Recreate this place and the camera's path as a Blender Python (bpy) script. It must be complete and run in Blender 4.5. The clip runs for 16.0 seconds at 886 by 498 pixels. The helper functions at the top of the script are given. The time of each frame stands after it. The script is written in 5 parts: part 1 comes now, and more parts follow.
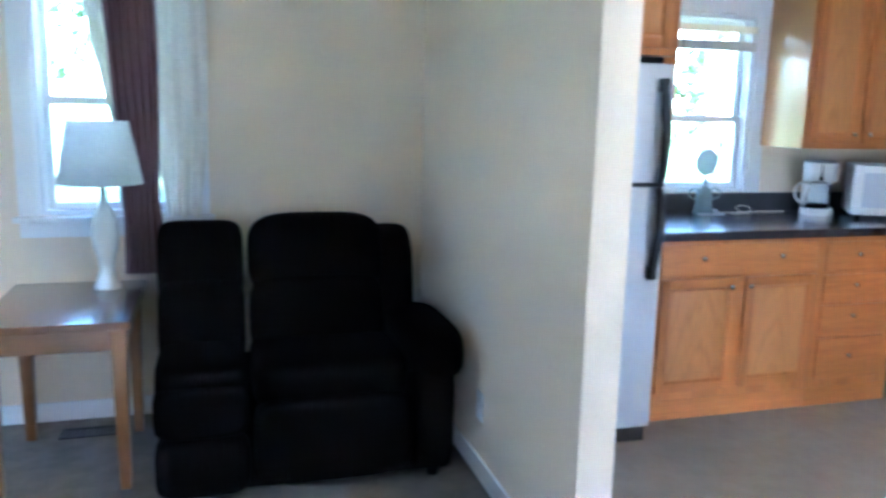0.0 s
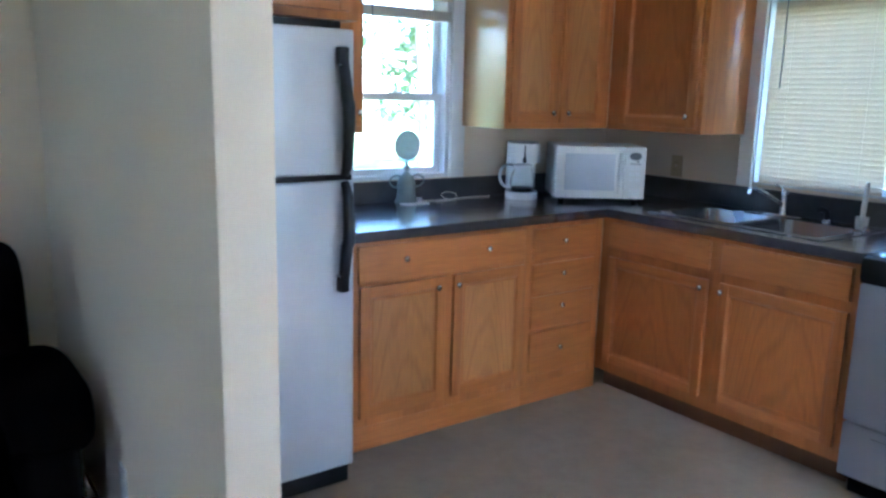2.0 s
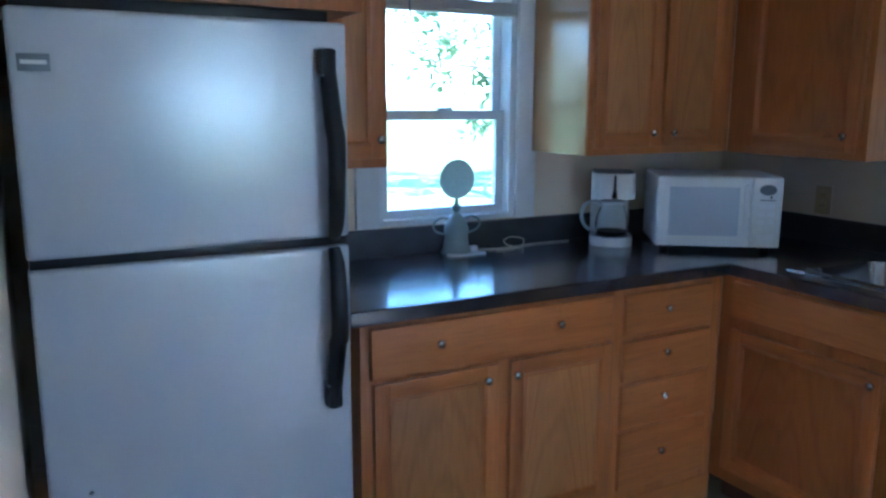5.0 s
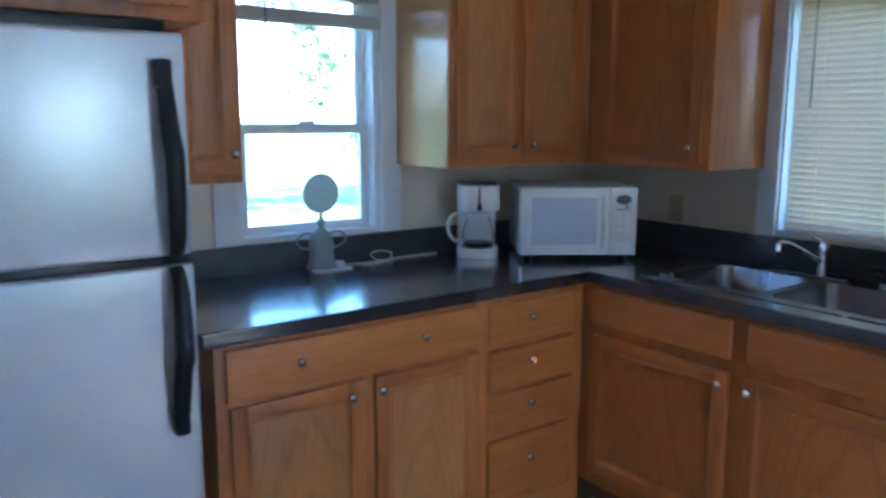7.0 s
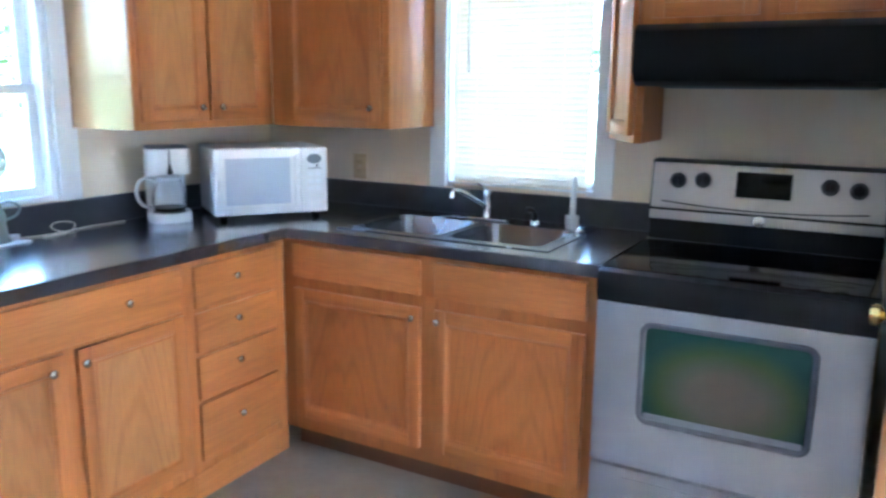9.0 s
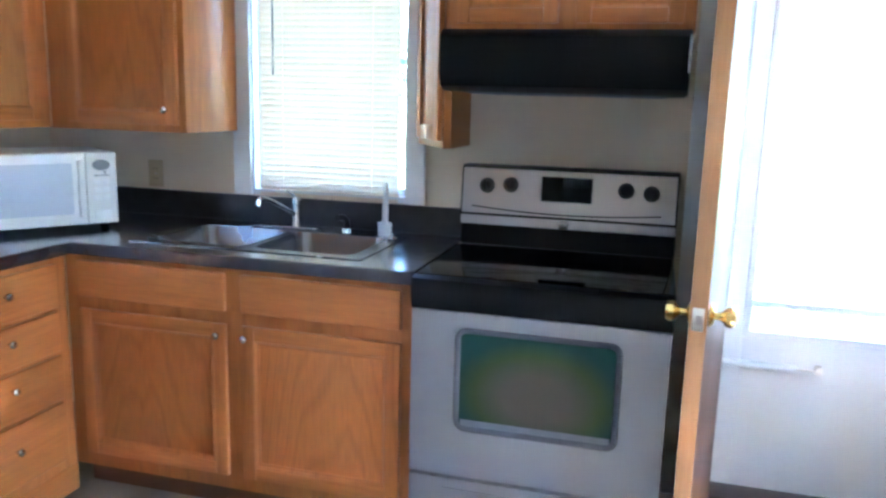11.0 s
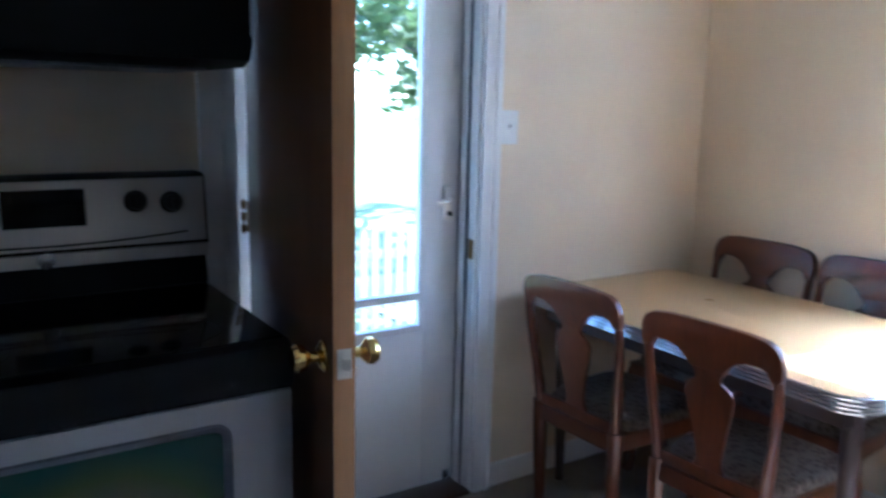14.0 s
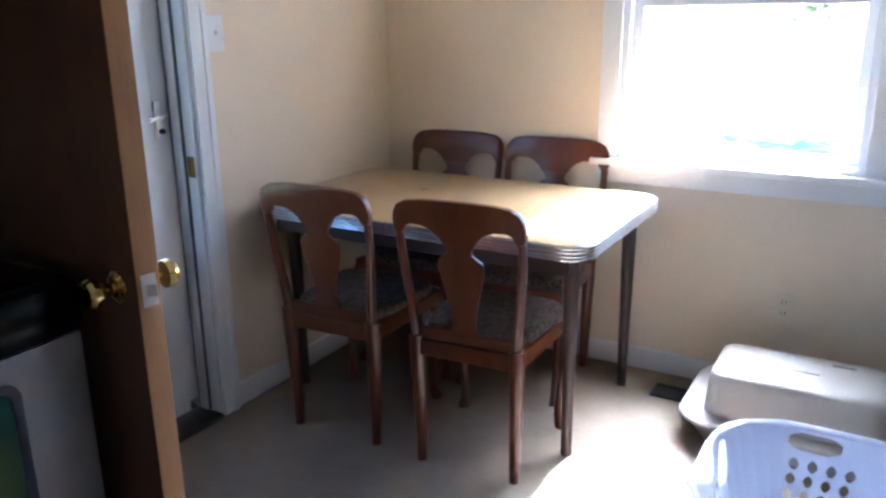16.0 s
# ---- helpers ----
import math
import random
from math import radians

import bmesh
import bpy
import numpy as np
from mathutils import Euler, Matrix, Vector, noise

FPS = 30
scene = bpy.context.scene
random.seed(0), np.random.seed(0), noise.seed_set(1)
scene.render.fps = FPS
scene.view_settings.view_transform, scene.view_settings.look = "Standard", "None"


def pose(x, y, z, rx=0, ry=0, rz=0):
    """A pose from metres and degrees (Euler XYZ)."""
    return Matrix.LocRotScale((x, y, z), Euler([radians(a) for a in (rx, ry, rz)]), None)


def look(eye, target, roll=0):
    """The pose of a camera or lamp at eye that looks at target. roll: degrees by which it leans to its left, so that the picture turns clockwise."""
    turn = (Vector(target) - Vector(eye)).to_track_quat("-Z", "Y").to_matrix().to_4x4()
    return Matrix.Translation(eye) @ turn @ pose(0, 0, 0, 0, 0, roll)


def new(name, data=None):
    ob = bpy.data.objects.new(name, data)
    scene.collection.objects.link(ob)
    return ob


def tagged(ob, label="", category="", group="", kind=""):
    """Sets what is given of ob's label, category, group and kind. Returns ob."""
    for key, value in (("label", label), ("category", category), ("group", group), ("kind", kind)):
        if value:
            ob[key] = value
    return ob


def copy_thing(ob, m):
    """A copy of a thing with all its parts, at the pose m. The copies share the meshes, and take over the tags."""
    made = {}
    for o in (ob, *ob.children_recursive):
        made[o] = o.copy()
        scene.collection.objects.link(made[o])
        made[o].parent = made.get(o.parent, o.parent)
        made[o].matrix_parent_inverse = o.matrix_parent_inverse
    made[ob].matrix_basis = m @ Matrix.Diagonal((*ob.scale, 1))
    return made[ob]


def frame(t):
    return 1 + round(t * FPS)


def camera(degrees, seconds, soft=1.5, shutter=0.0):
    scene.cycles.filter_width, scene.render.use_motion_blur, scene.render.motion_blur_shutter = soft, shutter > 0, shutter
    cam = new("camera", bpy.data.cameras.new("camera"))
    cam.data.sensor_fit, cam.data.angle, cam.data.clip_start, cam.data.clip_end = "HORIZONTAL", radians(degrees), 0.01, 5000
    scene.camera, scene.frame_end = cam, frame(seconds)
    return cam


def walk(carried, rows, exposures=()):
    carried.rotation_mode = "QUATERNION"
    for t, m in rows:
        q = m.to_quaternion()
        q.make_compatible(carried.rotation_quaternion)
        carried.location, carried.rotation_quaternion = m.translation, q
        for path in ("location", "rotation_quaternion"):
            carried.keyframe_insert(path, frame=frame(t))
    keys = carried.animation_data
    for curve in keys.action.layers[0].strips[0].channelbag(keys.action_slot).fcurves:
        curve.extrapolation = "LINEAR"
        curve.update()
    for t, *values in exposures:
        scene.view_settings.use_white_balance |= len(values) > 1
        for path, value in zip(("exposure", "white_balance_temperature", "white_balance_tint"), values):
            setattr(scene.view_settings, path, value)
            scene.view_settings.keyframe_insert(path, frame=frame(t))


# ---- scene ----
cam = camera(59.4, 16.0, soft=2.6, shutter=0.5)
PATH = [
    (0, (-0.008, 0.224, 1.455), (0.547, 2.113, 1.102), 1.3),
    (0.5, (0.1, 0.285, 1.414), (0.84, 2.108, 1.057), 0.7),
    (1, (0.181, 0.423, 1.443), (1.058, 2.181, 1.07), 1.7),
    (1.5, (0.296, 0.582, 1.43), (1.346, 2.243, 1.051), -0.0),
    (2, (0.473, 0.732, 1.455), (1.63, 2.315, 1.064), 1.4),
    (2.5, (0.669, 0.904, 1.441), (1.722, 2.554, 1.031), 0.3),
    (3, (0.8, 1.111, 1.447), (1.853, 2.77, 1.071), -2.2),
    (3.5, (0.926, 1.236, 1.465), (1.911, 2.927, 1.054), -1.1),
    (6, (1.178, 1.423, 1.488), (2.126, 3.149, 1.14), 0.5),
    (6.5, (1.193, 1.401, 1.488), (2.244, 3.07, 1.16), 0.4),
    (7, (1.223, 1.373, 1.482), (2.406, 2.95, 1.147), 0.2),
    (7.5, (1.244, 1.349, 1.476), (2.514, 2.844, 1.084), 0.4),
    (8, (1.205, 1.328, 1.469), (2.62, 2.679, 1.053), -0.2),
    (8.5, (1.11, 1.354, 1.453), (2.704, 2.49, 1.041), 0.0),
    (9, (1.058, 1.346, 1.45), (2.772, 2.296, 1.048), 0.6),
    (11.5, (1.236, 1.379, 1.431), (3.152, 1.788, 1.03), 1.6),
    (12, (1.402, 1.467, 1.45), (3.341, 1.696, 1.019), 1.5),
    (12.5, (1.529, 1.601, 1.434), (3.485, 1.476, 1.032), 0.8),
    (13, (1.645, 1.714, 1.435), (3.538, 1.201, 1.042), 0.4),
    (13.5, (1.779, 1.793, 1.405), (3.59, 1.011, 1.071), 0.5),
    (14, (1.87, 1.864, 1.407), (3.517, 0.792, 1.034), 1.3),
    (14.5, (1.916, 2.005, 1.405), (3.343, 0.675, 0.961), -0.4),
    (15, (1.902, 2.094, 1.406), (3.146, 0.607, 0.914), -0.4),
    (15.5, (1.931, 2.129, 1.393), (3.002, 0.526, 0.858), 1.2),
    (16, (2.062, 2.106, 1.362), (3.025, 0.447, 0.796), -0.5),
]
EXPOSURES = [(0.0, 5.3, 4550, 14), (1.0, 5.12, 4600, 14), (1.5, 4.75, 4650, 14), (2.5, 4.5, 4600, 14), (3.7, 4.1, 4450, 13), (6.0, 3.5, 4200, 12), (6.5, 3.45, 4200, 12), (7.0, 3.95, 4400, 13), (8.0, 4.9, 4750, 15), (9.0, 5.6, 4700, 15), (11.5, 5.4, 4750, 15), (12.0, 5.15, 4550, 15), (12.5, 4.4, 4400, 14), (13.0, 3.45, 4350, 15), (14.0, 3.45, 4500, 15), (14.5, 3.75, 4700, 16), (15.0, 3.88, 4950, 17), (15.5, 3.75, 4950, 17), (16.0, 3.5, 4950, 17)]
walk(cam, [(t, look(eye, target, roll)) for t, eye, target, roll in PATH], EXPOSURES)

# ---- world and sun ----
SUN_TRAVEL = Vector((0.13, 0.86, -1.0)).normalized()
world = bpy.data.worlds.new("world")
scene.world = world
world.use_nodes = True
wn = world.node_tree.nodes
sky = wn.new("ShaderNodeTexSky")
sky.sky_type = "NISHITA"
sky.sun_disc = False
sky.dust_density = 0.3
sky.sun_elevation = math.asin(-SUN_TRAVEL.z)
sky.sun_rotation = math.atan2(-SUN_TRAVEL.x, -SUN_TRAVEL.y)
wn["Background"].inputs["Strength"].default_value = 0.15
world.node_tree.links.new(sky.outputs["Color"], wn["Background"].inputs["Color"])

sun_data = bpy.data.lights.new("sun", "SUN")
sun_data.energy = 5.0
sun_data.angle = radians(0.53)
sun_data.color = (1.0, 0.95, 0.87)
sun = new("sun", sun_data)
sun.matrix_world = look((0, 0, 30), Vector((0, 0, 30)) + SUN_TRAVEL)

# ---- the plan, in metres ----
WALL_E, WALL_N, WALL_S, WALL_W = 4.02, 3.97, -0.795, -2.4
THICK = 0.13
CEIL = 2.42
PART_X0, PART_X1, PART_END = 0.975, 1.095, 2.135
COUNTER = 0.925


# ---- mesh helpers ----
def box(x0, y0, z0, x1, y1, z1, bevel=0.003, seg=2):
    bm = bmesh.new()
    bmesh.ops.create_cube(bm, size=1.0)
    for v in bm.verts:
        v.co = Vector((x0 + (v.co.x + 0.5) * (x1 - x0), y0 + (v.co.y + 0.5) * (y1 - y0), z0 + (v.co.z + 0.5) * (z1 - z0)))
    b = min(bevel, 0.45 * min(abs(x1 - x0), abs(y1 - y0), abs(z1 - z0)))
    if b > 0.0004:
        bmesh.ops.bevel(bm, geom=list(bm.edges), offset=b, segments=seg, profile=0.6, affect="EDGES")
    return bm


def join(*parts):
    out = bmesh.new()
    for bm in parts:
        me = bpy.data.meshes.new("tmp")
        bm.to_mesh(me)
        bm.free()
        out.from_mesh(me)
        bpy.data.meshes.remove(me)
    return out


def moved(bm, m):
    bmesh.ops.transform(bm, matrix=m, verts=list(bm.verts))
    return bm


def lathe(profile, n=28, at=(0, 0, 0), axis="Z"):
    """A turned body: profile is (radius, height) from bottom to top."""
    bm = bmesh.new()
    rings = []
    for r, z in profile:
        rings.append([bm.verts.new((max(r, 0.0004) * math.cos(2 * math.pi * k / n), max(r, 0.0004) * math.sin(2 * math.pi * k / n), z)) for k in range(n)])
    for a, b in zip(rings, rings[1:]):
        for k in range(n):
            bm.faces.new((a[k], a[(k + 1) % n], b[(k + 1) % n], b[k]))
    bm.faces.new(list(reversed(rings[0])))
    bm.faces.new(rings[-1])
    turn = {"Z": Matrix.Identity(4), "X": pose(0, 0, 0, 0, 90, 0), "Y": pose(0, 0, 0, -90, 0, 0), "-X": pose(0, 0, 0, 0, -90, 0), "-Y": pose(0, 0, 0, 90, 0, 0)}[axis]
    return moved(bm, Matrix.Translation(at) @ turn)


def tube(points, radii, n=10, flat=1.0):
    """A round bar along points; radii: one number or one for each point."""
    pts = [Vector(p) for p in points]
    rad = [radii] * len(pts) if isinstance(radii, (int, float)) else list(radii)
    bm = bmesh.new()
    rings, side = [], None
    for i, p in enumerate(pts):
        d = (pts[min(i + 1, len(pts) - 1)] - pts[max(i - 1, 0)]).normalized()
        if side is None:
            side = d.cross(Vector((0, 0, 1)) if abs(d.z) < 0.9 else Vector((1, 0, 0))).normalized()
        side = (side - d * side.dot(d)).normalized()
        up = d.cross(side)
        rings.append([bm.verts.new(p + (side * math.cos(2 * math.pi * k / n) + up * math.sin(2 * math.pi * k / n) * flat) * rad[i]) for k in range(n)])
    for a, b in zip(rings, rings[1:]):
        for k in range(n):
            bm.faces.new((a[k], a[(k + 1) % n], b[(k + 1) % n], b[k]))
    bm.faces.new(list(reversed(rings[0])))
    bm.faces.new(rings[-1])
    bmesh.ops.recalc_face_normals(bm, faces=list(bm.faces))
    return bm


def prism(outline, lo, hi, axis="Z", bevel=0.0, seg=2):
    """An outline of (a, b) drawn out from lo to hi along axis. Z: (x, y); Y: (x, z); X: (y, z)."""
    bm = bmesh.new()
    put = {"Z": lambda a, b, c: (a, b, c), "Y": lambda a, b, c: (a, c, b), "X": lambda a, b, c: (c, a, b)}[axis]
    low = [bm.verts.new(put(a, b, lo)) for a, b in outline]
    high = [bm.verts.new(put(a, b, hi)) for a, b in outline]
    n = len(low)
    bm.faces.new(low)
    bm.faces.new(list(reversed(high)))
    for k in range(n):
        bm.faces.new((low[k], high[k], high[(k + 1) % n], low[(k + 1) % n]))
    bmesh.ops.recalc_face_normals(bm, faces=list(bm.faces))
    if bevel:
        rim = [e for f in bm.faces if len(f.verts) == n and n > 4 or abs(f.normal.dot(Vector(put(0, 0, 1)))) > 0.99 for e in f.edges]
        bmesh.ops.bevel(bm, geom=list(set(rim)), offset=bevel, segments=seg, profile=0.6, affect="EDGES")
    return bm


def rounded(x0, y0, x1, y1, r, n=6):
    out = []
    for cx, cy, a in ((x1 - r, y1 - r, 0), (x0 + r, y1 - r, 90), (x0 + r, y0 + r, 180), (x1 - r, y0 + r, 270)):
        for k in range(n + 1):
            t = radians(a + 90 * k / n)
            out.append((cx + r * math.cos(t), cy + r * math.sin(t)))
    return out


def smooth_path(points, steps=8):
    """A smooth line through points."""
    p = [Vector(points[0])] + [Vector(q) for q in points] + [Vector(points[-1])]
    out = []
    for i in range(1, len(p) - 2):
        for k in range(steps):
            t = k / steps
            out.append(0.5 * (2 * p[i] + (p[i + 1] - p[i - 1]) * t + (2 * p[i - 1] - 5 * p[i] + 4 * p[i + 1] - p[i + 2]) * t * t + (3 * p[i] - p[i - 1] - 3 * p[i + 1] + p[i + 2]) * t ** 3))
    return out + [Vector(points[-1])]


def mesh_of(name, bm, material, smooth=35):
    me = bpy.data.meshes.new(name)
    bm.to_mesh(me)
    bm.free()
    me.materials.append(material)
    if smooth:
        me.shade_smooth()
        me.set_sharp_from_angle(angle=radians(smooth))
    return me


def thing(name, at, label, category, group="", kind=""):
    ob = new(name)
    ob.empty_display_size = 0.1
    ob.location = at
    return tagged(ob, label, category, group, kind)


def part(name, bm, material, parent, label="", smooth=35):
    """One mesh object under a thing or a part, built where it stands."""
    ob = new(name, mesh_of(name, bm, material, smooth))
    ob.parent = parent
    if parent.type == "EMPTY":
        ob.matrix_parent_inverse = Matrix.Translation(-parent.location)
    return tagged(ob, label)


def solid(name, bm, material, label, category, group="", kind="", smooth=35):
    """A thing that is one mesh."""
    return tagged(new(name, mesh_of(name, bm, material, smooth)), label, category, group, kind)


# ---- materials ----
def material(name):
    m = bpy.data.materials.new(name)
    m.use_nodes = True
    return m, m.node_tree.nodes, m.node_tree.links, m.node_tree.nodes["Principled BSDF"]


def noise_node(n, l, scale, stretch=(1, 1, 1), detail=4.0, rough=0.55, space="Object"):
    c, mp, t = n.new("ShaderNodeTexCoord"), n.new("ShaderNodeMapping"), n.new("ShaderNodeTexNoise")
    mp.inputs["Scale"].default_value = stretch
    t.inputs["Scale"].default_value, t.inputs["Detail"].default_value, t.inputs["Roughness"].default_value = scale, detail, rough
    l.new(c.outputs[space], mp.inputs["Vector"])
    l.new(mp.outputs["Vector"], t.inputs["Vector"])
    return t


def ramp(n, l, source, stops):
    r = n.new("ShaderNodeValToRGB")
    while len(r.color_ramp.elements) < len(stops):
        r.color_ramp.elements.new(0.5)
    for e, (at, col) in zip(r.color_ramp.elements, stops):
        e.position, e.color = at, (*col, 1)
    l.new(source, r.inputs["Fac"])
    return r


def mixed(n, l, fac, a, b, blend="MIX"):
    m = n.new("ShaderNodeMix")
    m.data_type, m.blend_type = "RGBA", blend
    if isinstance(fac, float):
        m.inputs[0].default_value = fac
    else:
        l.new(fac, m.inputs[0])
    l.new(a, m.inputs[6])
    l.new(b, m.inputs[7])
    return m.outputs[2]


def bump(n, l, bsdf, height, strength, distance):
    b = n.new("ShaderNodeBump")
    b.inputs["Strength"].default_value, b.inputs["Distance"].default_value = strength, distance
    l.new(height, b.inputs["Height"])
    l.new(b.outputs["Normal"], bsdf.inputs["Normal"])


def plain(name, colour, rough=0.5, metal=0.0, vary=0.12, scale=18.0, relief=0.0, grain=160.0, coat=0.0, spec=0.5, gloss_vary=0.06, coat_rough=0.1):
    """A surface of one colour with a little mottling at two scales."""
    m, n, l, b = material(name)
    big, fine = noise_node(n, l, scale * 0.25), noise_node(n, l, grain, detail=2.0)
    lo, hi = [c * (1 - vary) for c in colour], [min(1.0, c * (1 + vary)) for c in colour]
    a = ramp(n, l, big.outputs["Fac"], [(0.3, lo), (0.7, hi)])
    c = ramp(n, l, fine.outputs["Fac"], [(0.3, lo), (0.7, hi)])
    l.new(mixed(n, l, 0.35, a.outputs["Color"], c.outputs["Color"]), b.inputs["Base Color"])
    rr = n.new("ShaderNodeMapRange")
    rr.inputs["To Min"].default_value, rr.inputs["To Max"].default_value = max(0.02, rough - gloss_vary), min(1.0, rough + gloss_vary)
    l.new(big.outputs["Fac"], rr.inputs["Value"])
    l.new(rr.outputs["Result"], b.inputs["Roughness"])
    b.inputs["Metallic"].default_value = metal
    b.inputs["Coat Weight"].default_value = coat
    b.inputs["Coat Roughness"].default_value = coat_rough
    b.inputs["Specular IOR Level"].default_value = spec
    if relief:
        bump(n, l, b, fine.outputs["Fac"], 0.5, relief)
    return m


def wood(name, along, dark, light, rough=0.42, coat=0.1, ring=1.0, arch=""):
    """Varnished wood with its grain along one axis; arch: the axis across a panel of nested cathedral figure."""
    m, n, l, b = material(name)

    def maths(op, a, c):
        q = n.new("ShaderNodeMath")
        q.operation = op
        for k, v in enumerate((a, c)):
            if isinstance(v, (int, float)):
                q.inputs[k].default_value = v
            else:
                l.new(v, q.inputs[k])
        return q.outputs[0]

    info = n.new("ShaderNodeObjectInfo")
    c, off, mp = n.new("ShaderNodeTexCoord"), n.new("ShaderNodeVectorMath"), n.new("ShaderNodeMapping")
    off.operation = "ADD"
    sh = n.new("ShaderNodeVectorMath")
    sh.operation = "SCALE"
    sh.inputs[0].default_value = (3.1, 2.3, 4.7)
    l.new(info.outputs["Random"], sh.inputs["Scale"])
    l.new(c.outputs["Object"], off.inputs[0])
    l.new(sh.outputs[0], off.inputs[1])
    l.new(off.outputs[0], mp.inputs["Vector"])
    mp.inputs["Scale"].default_value = {"X": (0.6, 7, 7), "Y": (7, 0.6, 7), "Z": (7, 7, 0.6)}[along]
    broad, fine, cloud = n.new("ShaderNodeTexNoise"), n.new("ShaderNodeTexNoise"), n.new("ShaderNodeTexNoise")
    broad.inputs["Scale"].default_value, broad.inputs["Detail"].default_value, broad.inputs["Distortion"].default_value = 0.8 * ring, 3.0, 0.5
    fine.inputs["Scale"].default_value, fine.inputs["Detail"].default_value = 16.0, 5.0
    cloud.inputs["Scale"].default_value, cloud.inputs["Detail"].default_value = 0.7, 2.0
    for t in (broad, fine, cloud):
        l.new(mp.outputs["Vector"], t.inputs["Vector"])
    if arch:
        g = n.new("ShaderNodeSeparateXYZ")
        l.new(c.outputs["Generated"], g.inputs[0])
        side = maths("ADD", maths("SUBTRACT", g.outputs[arch], 0.5), maths("MULTIPLY", maths("SUBTRACT", info.outputs["Random"], 0.5), 0.4))
        rise = maths("ADD", g.outputs["Z"], maths("MULTIPLY", maths("MULTIPLY", side, side), maths("ADD", 2.0, maths("MULTIPLY", info.outputs["Random"], 6.0))))
        figure = maths("ADD", maths("MULTIPLY", rise, 4.0), maths("MULTIPLY", broad.outputs["Fac"], 7.0))
    else:
        figure = maths("MULTIPLY", broad.outputs["Fac"], 7.0)
    wave = maths("PINGPONG", figure, 1.0)
    mid = [(p + q) / 2 for p, q in zip(dark, light)]
    soft_mid = [0.4 * p + 0.6 * q for p, q in zip(mid, light)]
    rings = ramp(n, l, wave, [(0.0, soft_mid), (0.55, light), (1.0, [0.9 * p + 0.1 * q for p, q in zip(mid, dark)])])
    pores = ramp(n, l, fine.outputs["Fac"], [(0.3, [0.5 * p + 0.5 * q for p, q in zip(dark, mid)]), (0.6, light)])
    col = mixed(n, l, 0.34, rings.outputs["Color"], pores.outputs["Color"])
    shade = ramp(n, l, cloud.outputs["Fac"], [(0.3, (0.88, 0.86, 0.84)), (0.7, (1.07, 1.06, 1.05))])
    col = mixed(n, l, 1.0, col, shade.outputs["Color"], "MULTIPLY")
    tone = ramp(n, l, info.outputs["Random"], [(0.0, (0.88, 0.86, 0.83)), (1.0, (1.06, 1.06, 1.06))])
    l.new(mixed(n, l, 1.0, col, tone.outputs["Color"], "MULTIPLY"), b.inputs["Base Color"])
    b.inputs["Roughness"].default_value = rough
    b.inputs["Coat Weight"].default_value = coat
    b.inputs["Coat Roughness"].default_value = 0.2
    bump(n, l, b, fine.outputs["Fac"], 0.2, 0.0005)
    return m


def glass(name, tint=(0.97, 0.99, 0.98), rough=0.0):
    m, n, l, b = material(name)
    b.inputs["Base Color"].default_value = (*tint, 1)
    b.inputs["Transmission Weight"].default_value = 1.0
    b.inputs["Roughness"].default_value = rough
    b.inputs["IOR"].default_value = 1.45
    return m


def leafy(name, dark, light):
    m, n, l, b = material(name)
    geo = n.new("ShaderNodeNewGeometry")
    r = ramp(n, l, geo.outputs["Random Per Island"], [(0.0, dark), (1.0, light)])
    tr, mix = n.new("ShaderNodeBsdfTranslucent"), n.new("ShaderNodeMixShader")
    l.new(r.outputs["Color"], b.inputs["Base Color"])
    l.new(r.outputs["Color"], tr.inputs["Color"])
    b.inputs["Roughness"].default_value = 0.6
    mix.inputs[0].default_value = 0.35
    l.new(b.outputs[0], mix.inputs[1])
    l.new(tr.outputs[0], mix.inputs[2])
    l.new(mix.outputs[0], n["Material Output"].inputs["Surface"])
    return m


def sheer(name, colour, through_light):
    m, n, l, b = material(name)
    weave = noise_node(n, l, 260.0, (1, 1, 0.3), 2.0)
    c = ramp(n, l, weave.outputs["Fac"], [(0.3, [0.85 * v for v in colour]), (0.7, colour)])
    tr, mix = n.new("ShaderNodeBsdfTranslucent"), n.new("ShaderNodeMixShader")
    l.new(c.outputs["Color"], b.inputs["Base Color"])
    l.new(c.outputs["Color"], tr.inputs["Color"])
    b.inputs["Roughness"].default_value = 0.8
    mix.inputs[0].default_value = through_light
    l.new(b.outputs[0], mix.inputs[1])
    l.new(tr.outputs[0], mix.inputs[2])
    l.new(mix.outputs[0], n["Material Output"].inputs["Surface"])
    return m


def vinyl_floor(name):
    """Sheet vinyl with a faint mottled stone print."""
    m, n, l, b = material(name)
    big, mid, fine = noise_node(n, l, 2.2), noise_node(n, l, 11.0, detail=6.0, rough=0.7), noise_node(n, l, 90.0, detail=2.0)
    a = ramp(n, l, mid.outputs["Fac"], [(0.3, (0.215, 0.172, 0.125)), (0.7, (0.33, 0.272, 0.205))])
    c = ramp(n, l, big.outputs["Fac"], [(0.3, (0.225, 0.182, 0.134)), (0.7, (0.32, 0.262, 0.196))])
    l.new(mixed(n, l, 0.5, a.outputs["Color"], c.outputs["Color"]), b.inputs["Base Color"])
    rr = n.new("ShaderNodeMapRange")
    rr.inputs["To Min"].default_value, rr.inputs["To Max"].default_value = 0.52, 0.72
    l.new(mid.outputs["Fac"], rr.inputs["Value"])
    l.new(rr.outputs["Result"], b.inputs["Roughness"])
    b.inputs["Specular IOR Level"].default_value = 0.25
    bump(n, l, b, fine.outputs["Fac"], 0.2, 0.0008)
    return m


